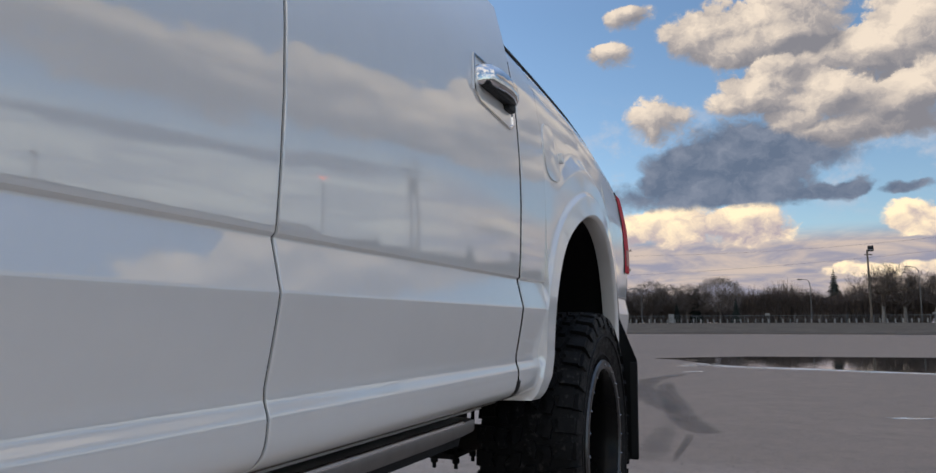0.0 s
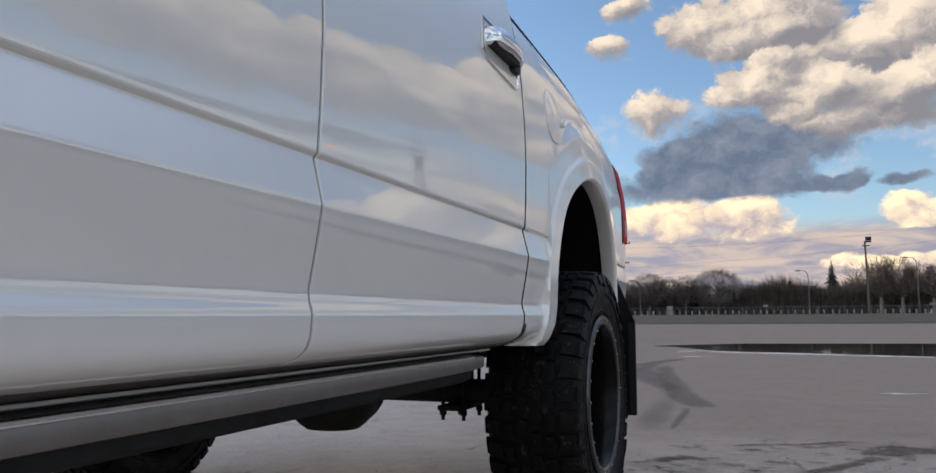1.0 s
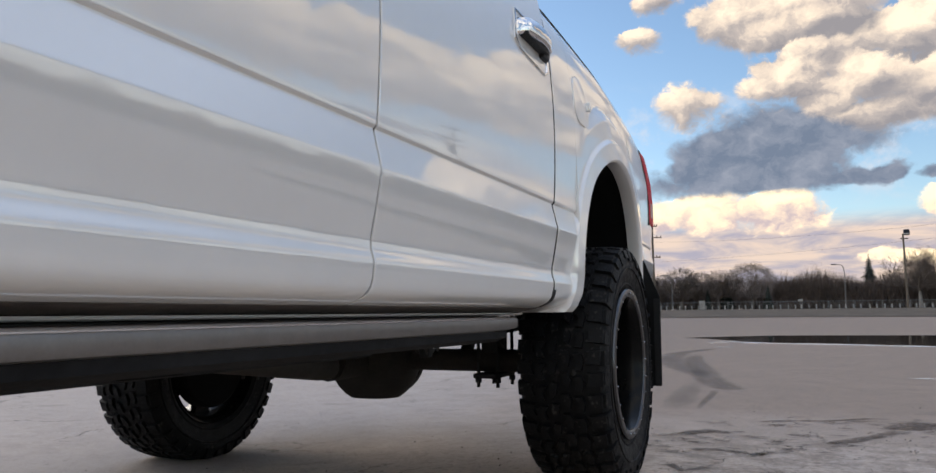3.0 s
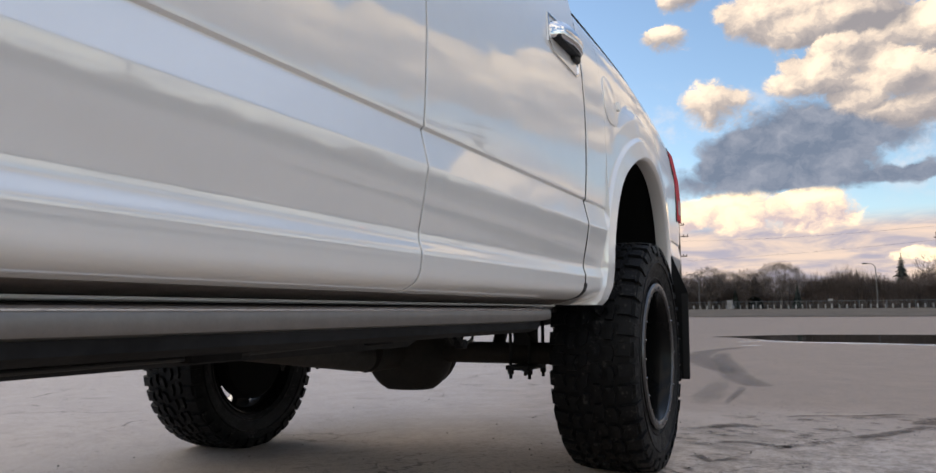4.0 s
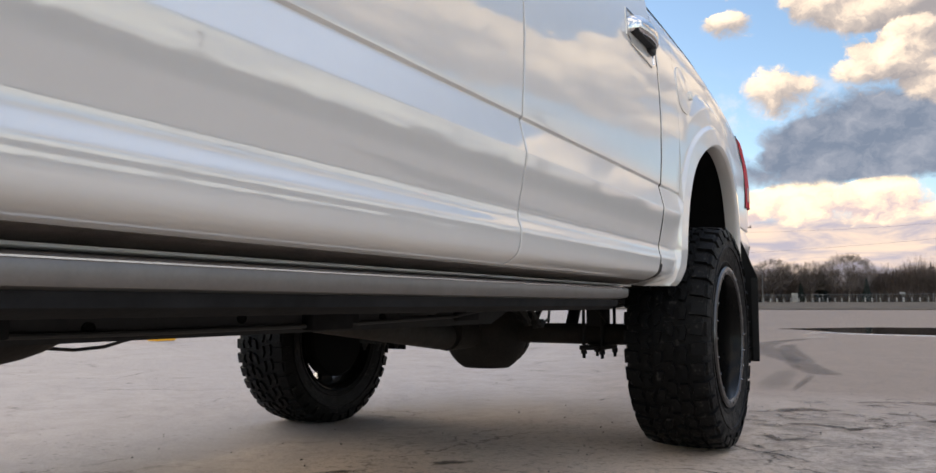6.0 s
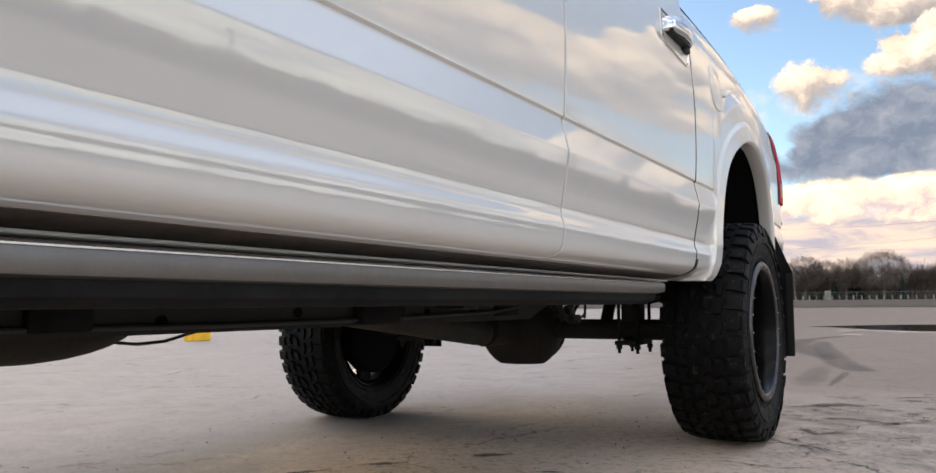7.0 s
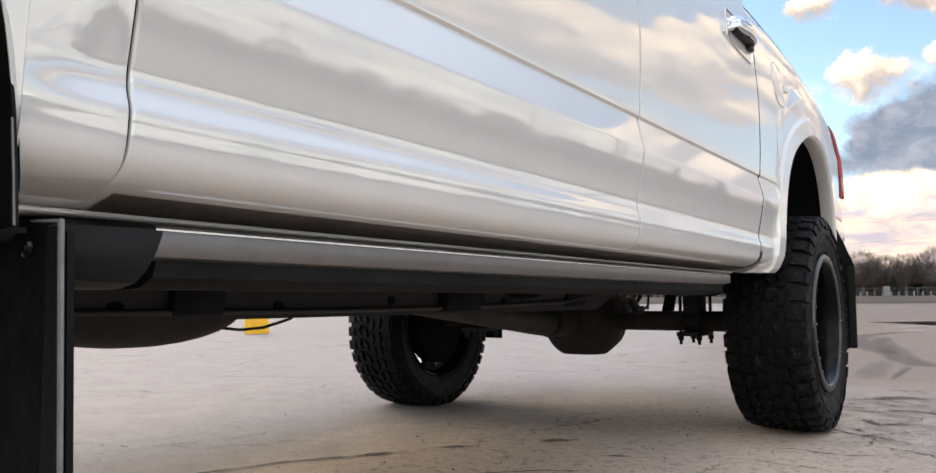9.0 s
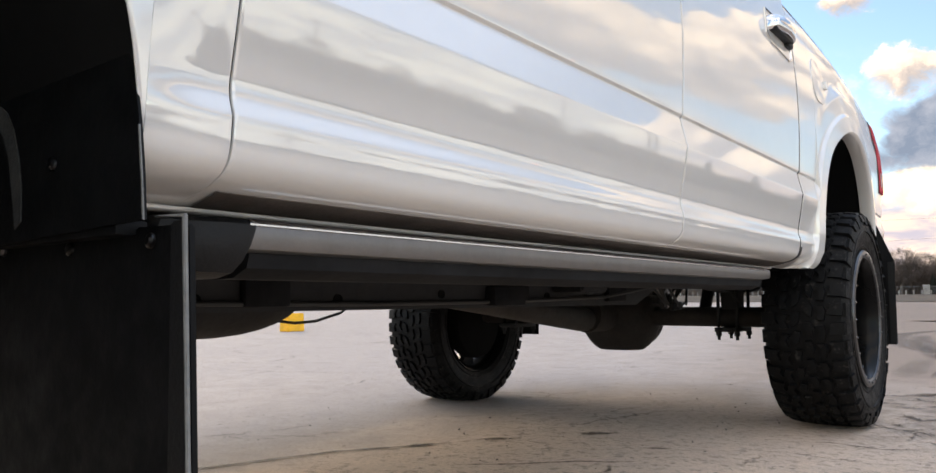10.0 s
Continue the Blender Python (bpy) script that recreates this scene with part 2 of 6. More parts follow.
GREYPATCH = principled("grey_patch_rubber", (0.030, 0.031, 0.030), 0.8, vary=0.5, scale=25.0, bump=0.2, bump_scale=120.0)
# pale grey that paints the light caught along a rubber edge
EDGELIGHT = principled("painted_edge_light", (0.17, 0.17, 0.165), 0.7, vary=0.25, scale=18.0, bump=0.1, bump_scale=120.0)
RIM = principled("gloss_black_alloy", (0.004, 0.004, 0.004), 0.24, vary=0.2, scale=10.0, specular=0.13)
LIP = principled("machined_rim_lip", (0.075, 0.075, 0.077), 0.32, metal=1.0, vary=0.25, scale=20.0)
STEEL = principled("bright_bolt_steel", (0.30, 0.30, 0.31), 0.25, metal=1.0)
CHROME = principled("chrome", (0.66, 0.66, 0.67), 0.10, metal=1.0)
ALU = principled("brushed_aluminium", (0.21, 0.202, 0.196), 0.45, metal=1.0, vary=0.08, scale=25.0, bump=0.03, bump_scale=300.0)
BRIGHT = principled("bright_board_edge", (0.72, 0.72, 0.74), 0.22, metal=1.0, vary=0.05, scale=20.0)
FRAME = principled("dusty_frame_steel", (0.013, 0.0134, 0.0142), 0.75, vary=0.45, scale=7.0, bump=0.2, bump_scale=70.0)
SHAFT = principled("dusty_steel_tube", (0.046, 0.042, 0.039), 0.7, metal=0.3, vary=0.35, scale=8.0, bump=0.1)
RUST = principled("rusty_axle_steel", (0.017, 0.0135, 0.0115), 0.8, vary=0.5, scale=9.0, bump=0.3, bump_scale=80.0)
GALV = principled("exhaust_steel", (0.055, 0.050, 0.047), 0.65, metal=0.7, vary=0.35, scale=10.0, bump=0.1)
RED = principled("red_lens", (0.42, 0.005, 0.020), 0.5, vary=0.1, specular=0.06)
LENS = principled("deep_red_lens", (0.20, 0.004, 0.012), 0.3, vary=0.1, specular=0.2)
SMOKE = principled("dark_glass", (0.012, 0.014, 0.016), 0.04, vary=0.0, coat=0.5)
CLEAR = principled("lamp_lens", (0.75, 0.76, 0.78), 0.1, vary=0.05, coat=1.0)
BLACKGAP = principled("inner_body_steel", (0.006, 0.006, 0.006), 0.9, vary=0.2, specular=0.1)
YELLOW = principled("yellow_paint", (0.85, 0.45, 0.02), 0.6, vary=0.15, scale=5.0)
BARK = principled("grey_brown_bark", (0.105, 0.085, 0.070), 0.9, vary=0.35, scale=4.0, random_tint=0.25)
BIRCH = principled("pale_bark", (0.20, 0.18, 0.16), 0.85, vary=0.3, scale=4.0)
TWIG = principled("bare_twigs", (0.115, 0.089, 0.074), 0.9, vary=0.3, scale=1.0, random_tint=0.25)
BRUSH = principled("brush_thicket", (0.112, 0.083, 0.067), 0.95, vary=0.4, scale=0.35)
NEEDLE = principled("dark_needles", (0.016, 0.022, 0.016), 0.85, vary=0.4, scale=2.0, random_tint=0.2)
POLEWOOD = principled("weathered_pole_wood", (0.115, 0.092, 0.072), 0.9, vary=0.3, scale=3.0)
POLEGREY = principled("galvanised_pole", (0.12, 0.113, 0.11), 0.6, metal=0.4, vary=0.2, scale=3.0)
POSTWHITE = principled("weathered_white_post", (0.27, 0.255, 0.235), 0.85, vary=0.3, scale=2.0, random_tint=0.25)
WIRE = principled("wire", (0.018, 0.018, 0.018), 0.6)
CHAIN = principled("chain_link", (0.18, 0.18, 0.18), 0.6, metal=0.5, vary=0.2)
AMBER = bpy.data.materials.new("lit_amber_lamp")
AMBER.use_nodes = True
_g = Nodes(AMBER.node_tree)
_e = _g.node("ShaderNodeEmission", Color=(1.0, 0.16, 0.05, 1.0), Strength=3.8)
_o = _g.tree.nodes.new("ShaderNodeOutputMaterial")
_g.put(_o.inputs[0], _e.outputs[0])


def concrete_material():
    m = bpy.data.materials.new("worn_concrete_lot")
    m.use_nodes = True
    g = Nodes(m.node_tree)
    at = g.node("ShaderNodeTexCoord").outputs["Object"]
    big = g.noise(at, 0.35, 5.0, 0.6)
    mid = g.noise(at, 3.2, 7.0, 0.62)
    fine = g.noise(at, 70.0, 4.0, 0.6)
    grit = g.noise(at, 260.0, 2.0, 0.6)
    mottle = g.noise(at, 11.0, 6.0, 0.65)
    col = g.mix(g.step(mid, 0.30, 0.70), (0.268, 0.230, 0.206), (0.370, 0.322, 0.294))
    col = g.mix(g.step(big, 0.35, 0.72), col, (0.298, 0.260, 0.240))
    col = g.mix(g.math("MULTIPLY", g.step(mottle, 0.36, 0.66), 0.45), col, (0.398, 0.346, 0.312))
    col = g.mix(g.math("MULTIPLY", g.step(fine, 0.38, 0.66), 0.48), col, (0.415, 0.364, 0.330))
    col = g.mix(g.math("MULTIPLY", g.step(grit, 0.56, 0.68), 0.78), col, (0.14, 0.125, 0.11))

    # warm near-side light and the paler ground beyond, painted into the slab's colour
    where = g.node("ShaderNodeSeparateXYZ", Vector=at)
    side = g.math("ADD", where.outputs[0], g.math("MULTIPLY", g.math("SUBTRACT", g.noise(at, 1.1, 5.0, 0.6), 0.5), 1.3))
    ahead = g.math("ADD", where.outputs[1], g.math("MULTIPLY", g.math("SUBTRACT", g.noise(at, 0.9, 5.0, 0.6), 0.5), 1.2))
    warm_near = g.math("MULTIPLY", g.step(side, -0.75, -0.05), g.step(ahead, -1.1, 1.3, 1.0, 0.06))
    col = g.mix(g.math("SUBTRACT", 1.0, warm_near), col, g.mix(1.0, col, (1.06, 1.05, 1.04), "MULTIPLY"))
    n = g.tree.nodes.new("ShaderNodeMix")
    n.data_type, n.blend_type = "RGBA", "MULTIPLY"
    g.put(n.inputs[0], g.math("MULTIPLY", warm_near, 0.85)), g.put(n.inputs[6], col), g.put(n.inputs[7], (1.95, 1.76, 1.52, 1.0))
    col = n.outputs[2]
    # slab colour multiplied darker from the rear axle backwards
    worn = g.math("MULTIPLY", g.step(ahead, 0.2, 2.4), g.step(g.math("MULTIPLY_ADD", ahead, 0.28, side), -0.6, 1.2))
    col = g.mix(worn, col, g.mix(1.0, col, (0.63, 0.588, 0.550), "MULTIPLY"))
    coarse = g.noise(at, 28.0, 5.0, 0.7)
    col = g.mix(g.math("MULTIPLY", g.math("MULTIPLY", warm_near, g.step(coarse, 0.52, 0.64)), 0.55), col, (0.17, 0.14, 0.11))
    col = g.mix(g.math("MULTIPLY", g.math("MULTIPLY", warm_near, g.step(coarse, 0.30, 0.42, 1.0, 0.0)), 0.50), col, (0.52, 0.46, 0.38))

    # crumbled dirt shed beside the rear wheel
    shed = g.math("MULTIPLY", g.step(side, 0.75, 1.15), g.math("MULTIPLY", g.step(ahead, -0.7, 0.2), g.step(ahead, 0.7, 1.7, 1.0, 0.0)))
    crumb = g.math("ADD", g.math("MULTIPLY", g.noise(at, 7.0, 8.0, 0.7), 0.6), g.math("MULTIPLY", g.noise(at, 34.0, 6.0, 0.7), 0.4))
    col = g.mix(g.math("MULTIPLY", shed, g.step(crumb, 0.42, 0.60, 0.0, 0.62)), col, (0.155, 0.126, 0.102))

    def cracks(scale, wobble, width, lo, hi, mask_scale):
        warp = g.node("ShaderNodeTexNoise", Vector=at, Scale=3.0 * scale, Detail=6.0, Roughness=0.68).outputs["Color"]
        warped = g.vec("ADD", at, g.vec("MULTIPLY", g.vec("SUBTRACT", warp, (0.5, 0.5, 0.5)), (wobble, wobble, 0.0)))
        cell = g.tree.nodes.new("ShaderNodeTexVoronoi")
        cell.feature, cell.voronoi_dimensions = "DISTANCE_TO_EDGE", "2D"
        g.put(cell.inputs["Vector"], warped), g.put(cell.inputs["Scale"], scale)
        c = g.step(cell.outputs["Distance"], width * 0.25 * scale, width * scale, 1.0, 0.0)
        return g.math("MULTIPLY", c, g.step(g.noise(at, mask_scale, 4.0), lo, hi))

    crack = g.math("MAXIMUM", cracks(0.75, 0.55, 0.012, 0.50, 0.60, 0.9), cracks(2.1, 0.22, 0.007, 0.53, 0.63, 1.3))
    crack = g.math("MULTIPLY", crack, g.math("MULTIPLY_ADD", worn, -0.75, 1.0))
    # chipped pits and dark spill marks
    pit = g.tree.nodes.new("ShaderNodeTexVoronoi")
    pit.feature, pit.voronoi_dimensions = "F1", "2D"
    g.put(pit.inputs["Vector"], g.vec("ADD", at, g.vec("MULTIPLY", g.node("ShaderNodeTexNoise", Vector=at, Scale=40.0, Detail=3.0).outputs["Color"], (0.03, 0.03, 0.0)))), g.put(pit.inputs["Scale"], 9.0)
    pits = g.math("MULTIPLY", g.step(pit.outputs["Distance"], 0.03, 0.10, 1.0, 0.0), g.step(g.noise(at, 2.3, 4.0), 0.50, 0.60))
    spot = g.step(g.noise(g.vec("ADD", at, (17.0, 5.0, 0.0)), 1.7, 4.0, 0.55), 0.62, 0.74)
    col = g.mix(g.math("MULTIPLY", spot, 0.40), col, (0.15, 0.132, 0.115))
    col = g.mix(g.math("MULTIPLY", pits, 0.65), col, (0.09, 0.08, 0.07))
    col = g.mix(g.math("MULTIPLY", crack, 0.62), col, (0.055, 0.048, 0.042))
    b = g.node("ShaderNodeBsdfPrincipled", Base_Color=col)
    b.inputs["Specular IOR Level"].default_value = 0.06
    g.put(b.inputs["Roughness"], g.step(mid, 0.3, 0.7, 0.78, 0.88))
    height = g.math("ADD", g.math("MULTIPLY", fine, 0.5), g.math("MULTIPLY", crack, -1.5))
    height = g.math("MULTIPLY_ADD", grit, 0.25, height)
    g.put(b.inputs["Normal"], g.node("ShaderNodeBump", Height=g.math("MULTIPLY_ADD", g.math("MULTIPLY", coarse, warm_near), 1.2, height), Strength=0.7, Distance=0.007).outputs[0])
    g.put(g.tree.nodes.new("ShaderNodeOutputMaterial").inputs[0], b.outputs[0])
    return m


def stain_material(name, base, rough, cover, scale, fray=2.6):
    """A flat mark whose edge frays out."""
    m = bpy.data.materials.new(name)
    m.use_nodes = True
    g = Nodes(m.node_tree)
    at = g.node("ShaderNodeTexCoord").outputs["Object"]
    edge = g.node("ShaderNodeAttribute")
    edge.attribute_name = "fade"
    f = g.math("MULTIPLY_ADD", g.math("SUBTRACT", g.noise(at, scale, 9.0, 0.72), 0.5), fray, edge.outputs["Fac"])
    f = g.math("MULTIPLY", g.step(f, 0.22, 1.15), cover)
    b = g.node("ShaderNodeBsdfPrincipled", Base_Color=(*base, 1.0), Roughness=rough)
    b.inputs["Specular IOR Level"].default_value = 0.12 if rough > 0.4 else 0.5
    t = g.tree.nodes.new("ShaderNodeBsdfTransparent")
    n = g.tree.nodes.new("ShaderNodeMixShader")
    g.put(n.inputs[0], f), g.put(n.inputs[1], t.outputs[0]), g.put(n.inputs[2], b.outputs[0])
    g.put(g.tree.nodes.new("ShaderNodeOutputMaterial").inputs[0], n.outputs[0])
    return m


CONCRETE = concrete_material()
DAMP = stain_material("damp_dirt_mark", (0.085, 0.064, 0.050), 0.6, 0.42, 16.0)
JOINT = stain_material("dirt_filled_joint", (0.085, 0.068, 0.054), 0.8, 0.75, 14.0)
SMEAR = stain_material("tyre_smear", (0.108, 0.090, 0.080), 0.6, 0.46, 3.0, 1.1)
FAINT = stain_material("faint_smear", (0.12, 0.103, 0.092), 0.6, 0.26, 3.0, 1.1)
MUD = stain_material("tracked_mud", (0.085, 0.063, 0.050), 0.7, 0.72, 13.0)
WATER = principled("still_water", (0.02, 0.019, 0.017), 0.03, specular=0.6)
# wet film; its pale base colour stands in for mirrored bright sky
WETSHEEN = stain_material("wet_film_painted_sheen", (0.62, 0.60, 0.58), 0.22, 1.0, 1.2)
VERGE = principled("dirt_and_dry_grass", (0.105, 0.088, 0.072), 0.95, vary=0.35, scale=0.9, bump=0.4, bump_scale=12.0, specular=0.03)


# ---------------------------------------------------------------- mesh helpers
def soften(bm, degrees=32):
    for f in bm.faces:
        f.smooth = True
    limit = radians(degrees)
    for e in bm.edges:
        e.smooth = not (len(e.link_faces) == 2 and e.calc_face_angle(0.0) > limit)


def link(name, bm, material, degrees=32):
    bmesh.ops.recalc_face_normals(bm, faces=bm.faces)
    soften(bm, degrees)
    me = bpy.data.meshes.new(name)
    bm.to_mesh(me)
    bm.free()
    me.materials.append(material)
    return new(name, me)


def part(name, bm, material, parent, label="", degrees=32):
    ob = link(name, bm, material, degrees)
    ob.parent = parent
    if label:
        tagged(ob, label)
    return ob


def thing(name, label, category, at=(0, 0, 0), group="", kind=""):
    ob = new(name)
    ob.empty_display_size = 0.1
    ob.location = at
    return tagged(ob, label, category, group, kind)


def add_box(bm, lo, hi, bevel=0.0, turn=None, segments=2):
    r = bmesh.ops.create_cube(bm, size=1.0)
    c = [(a + b) / 2 for a, b in zip(lo, hi)]
    s = [abs(b - a) for a, b in zip(lo, hi)]
    m = Matrix.Translation(c) @ (turn or Matrix()) @ Matrix.Diagonal((*s, 1))
    bmesh.ops.transform(bm, matrix=m, verts=r["verts"])
    if bevel:
        edges = list({e for v in r["verts"] for e in v.link_edges})
        bmesh.ops.bevel(bm, geom=edges, offset=bevel, segments=segments, affect="EDGES", profile=0.6)
    return bm


def box(lo, hi, bevel=0.0, turn=None, segments=2):
    return add_box(bmesh.new(), lo, hi, bevel, turn, segments)


def add_tube(bm, points, radii, sides=10, cap=True):
    """A round tube along points; radii is one number or one for each point."""
    points = [Vector(p) for p in points]
    if isinstance(radii, (int, float)):
        radii = [radii] * len(points)
    rings, side = [], None
    for i, p in enumerate(points):
        d = (points[min(i + 1, len(points) - 1)] - points[max(i - 1, 0)]).normalized()
        if side is None:
            side = d.orthogonal().normalized()
        side = (side - d * side.dot(d)).normalized()
        up = d.cross(side)
        rings.append([bm.verts.new(p + (side * math.cos(a) + up * math.sin(a)) * radii[i]) for a in (2 * math.pi * k / sides for k in range(sides))])
    for a, b in zip(rings, rings[1:]):
        for k in range(sides):
            bm.faces.new((a[k], a[(k + 1) % sides], b[(k + 1) % sides], b[k]))
    if cap:
        bm.faces.new(rings[0][::-1]), bm.faces.new(rings[-1])
    return bm


def tube(points, radii, sides=10, cap=True):
    return add_tube(bmesh.new(), points, radii, sides, cap)


def lathe(profile, sides=48, axis="x", closed=False):
    """Turn a profile of (along, radius) about an axis through the origin."""
    bm = bmesh.new()
    rings = []
    for u, r in profile:
        ring = []
        for k in range(sides):
            a = 2 * math.pi * k / sides
            c, s = r * math.cos(a), r * math.sin(a)
            ring.append(bm.verts.new({"x": (u, c, s), "y": (c, u, s), "z": (c, s, u)}[axis]))
        rings.append(ring)
    pairs = list(zip(rings, rings[1:])) + ([(rings[-1], rings[0])] if closed else [])
    for a, b in pairs:
        for k in range(sides):
            bm.faces.new((a[k], a[(k + 1) % sides], b[(k + 1) % sides], b[k]))
    return bm


def sheet(rows):
    """Quads between rows of points."""
    bm = bmesh.new()
    made = [[bm.verts.new(p) for p in row] for row in rows]
    for a, b in zip(made, made[1:]):
        for k in range(len(a) - 1):
            bm.faces.new((a[k], a[k + 1], b[k + 1], b[k]))
    return bm


def prism(outline, lo, hi, axis="y", bevel=0.0):
    """A plate of an outline (two coordinates) between lo and hi on an axis."""
    bm = bmesh.new()

    def at(p, w):
        return {"x": (w, p[0], p[1]), "y": (p[0], w, p[1]), "z": (p[0], p[1], w)}[axis]
    a = [bm.verts.new(at(p, lo)) for p in outline]
    b = [bm.verts.new(at(p, hi)) for p in outline]
    bm.faces.new(a), bm.faces.new(b[::-1])
    for k in range(len(a)):
        bm.faces.new((a[k], b[k], b[(k + 1) % len(a)], a[(k + 1) % len(a)]))
    if bevel:
        bmesh.ops.bevel(bm, geom=bm.edges[:], offset=bevel, segments=2, affect="EDGES")
    return bm


# ---------------------------------------------------------------- ground
DIP = 0.034


def ground_z(x, y):
    """The lot is flat where the truck stands and rises a little towards the fence."""
    k = min(1.0, max(0.0, (0.55 - x) / 1.35))
    back = min(1.0, max(0.0, (-x - 4.0) / 6.0))
    dip = DIP * k * k * (3 - 2 * k) * (1 - back * back * (3 - 2 * back)) if math.hypot(x, y) < 19 else 0.0
    return float(np.interp(math.hypot(x, y), (0, 20, 26, 40, 100), (0.0, 0.0, 0.07, 0.36, 0.80))) - dip


def ground_sheet(radii, lift):
    bm = bmesh.new()
    prev = None
    for r in radii:
        ring = [bm.verts.new((r * math.cos(a), r * math.sin(a), ground_z(r * math.cos(a), r * math.sin(a)) + lift)) for a in (2 * math.pi * k / 96 for k in range(96))]
        if prev is None and lift == 0.0:
            bm.faces.new(ring)
        elif prev is not None:
            for k in range(96):
                bm.faces.new((prev[k], prev[(k + 1) % 96], ring[(k + 1) % 96], ring[k]))
        prev = ring
    return bm


tagged(link("ground", ground_sheet((*(0.2 * k for k in range(1, 30)), 6.5, 7.5, 9, 11, 13, 15, 17, 18.5, 20, 23, 26, 33, 40, 60, 80, 100, 200, 700, 2400), 0.0), CONCRETE), "worn grey-beige concrete lot with cracks and stains", "ground", kind="structure")


def flat_patch(name, outline, z, material, inner=0.55, label="", category="", kind=""):
    """A flat mark on the ground; its 'fade' runs from 0 at the outline to 1 inside."""
    bm = bmesh.new()
    layer = bm.verts.layers.float.new("fade")
    c = Vector((sum(p[0] for p in outline) / len(outline), sum(p[1] for p in outline) / len(outline)))
    rings = []
    for k, f in ((1.0, 0.0), (0.8, 0.5), (inner, 1.0)):
        ring = []
        for p in outline:
            q = c + (Vector(p) - c) * k
            v = bm.verts.new((q.x, q.y, z + ground_z(q.x, q.y)))
            v[layer] = f
            ring.append(v)
        rings.append(ring)
    n = len(outline)
    for a, b in zip(rings, rings[1:]):
        for k in range(n):
            bm.faces.new((a[k], a[(k + 1) % n], b[(k + 1) % n], b[k]))
    bm.faces.new(rings[-1])
    return tagged(link(name, bm, material), label, category, kind=kind)


def ragged(cx, cy, rx, ry, n=40, rough=0.22, turn=0.0, seed=0):
    rng = random.Random(seed)
    ph = [(rng.uniform(0, 6.28), rng.uniform(0.3, 1.0)) for _ in range(5)]
    out = []
    for k in range(n):
        a = 2 * math.pi * k / n
        f = 1 + rough * sum(w * math.sin((i + 2) * a + p) for i, (p, w) in enumerate(ph)) / 2
        x, y = rx * f * math.cos(a), ry * f * math.sin(a)
        out.append((cx + x * math.cos(turn) - y * math.sin(turn), cy + x * math.sin(turn) + y * math.cos(turn)))
    return out


# ---------------------------------------------------------------- pickup truck (faces -y, rear axle near y = 0)
AXLE_Y, AXLE_Z, FRONT_Y = -0.12, 0.408, -3.58
ARCHES = ((-0.125, 0.70, 0.420), (-3.500, 0.60, 0.516))
truck = thing("pickup_truck", "white crew-cab pickup with chunky off-road tyres and mud flaps", "pickup truck")

# side section: height and half width
SECTION = [(0.5750, 0.8700), (0.5850, 0.8900), (0.5880, 0.9050), (0.5940, 0.9330), (0.6000, 0.9540), (0.6070, 0.9710), (0.6150, 0.9825), (0.6240, 0.9890), (0.6370, 0.9926), (0.6480, 0.9938), (0.6550, 0.9941),
           (0.6600, 0.9947), (0.6645, 0.9950), (0.6680, 0.9949), (0.6720, 0.9940), (0.6750, 0.9931), (0.6780, 0.9920), (0.6810, 0.9909), (0.6840, 0.9900), (0.6865, 0.9893), (0.6890, 0.9889),
           (0.6940, 0.9886), (0.6990, 0.9886), (0.7035, 0.9889), (0.7060, 0.9892), (0.7090, 0.9897), (0.7140, 0.9907), (0.7200, 0.9918), (0.7330, 0.9943), (0.7450, 0.9966), (0.7540, 0.9983),
           (0.7630, 0.9999), (0.7710, 1.0013), (0.7800, 1.0029), (0.7900, 1.0045), (0.8000, 1.0060), (0.8070, 1.0070), (0.8145, 1.0080), (0.8155, 1.0080), (0.8805, 0.9930), (0.8830, 0.9935),
           (0.8862, 0.9982), (0.8890, 0.9990), (0.9050, 1.0001), (0.9600, 1.0028), (1.0600, 1.0045), (1.1600, 1.0020), (1.2600, 0.9950), (1.3600, 0.9835), (1.4600, 0.9650), (1.5600, 0.9400)]
LEVELS = [0.575, 0.578, 0.581, 0.585, 0.589, 0.594] + [0.600 + 0.005 * k for k in range(11)] + [0.6525 + 0.0025 * k for k in range(27)] + [0.72 + 0.005 * k for k in range(18)] + [0.811, 0.8145, 0.8155, 0.819, 0.832, 0.845, 0.858, 0.870, 0.8790, 0.8805, 0.8825, 0.8848, 0.8870, 0.8895, 0.895, 0.905, 0.92] + [0.94 + 0.03 * k for k in range(21)] + [1.56]
SILL = 0.585
DOOR_LEVELS = [0.5865, 0.588, 0.590, 0.593, 0.596] + [z for z in LEVELS if z > 0.599]
_zs = np.array([p[0] for p in SECTION])
_xs = np.array([p[1] for p in SECTION])


def side_x(z):
    """Half width of the body at a height: the section, rounded a little except at its two creases."""
    if 0.8095 < z < 0.8210 or 0.872 < z < 0.893:
        return float(np.interp(z, _zs, _xs))
    total = weight = 0.0
    for k in range(-4, 5):
        w = math.exp(-0.5 * (k / 1.6) ** 2)
        total += w * float(np.interp(z + 0.0012 * k, _zs, _xs))
        weight += w
    return total / weight


def bed_top(y):
    return 1.505 - 0.085 * max(0.0, (y + 0.8) / 1.73) ** 1.6


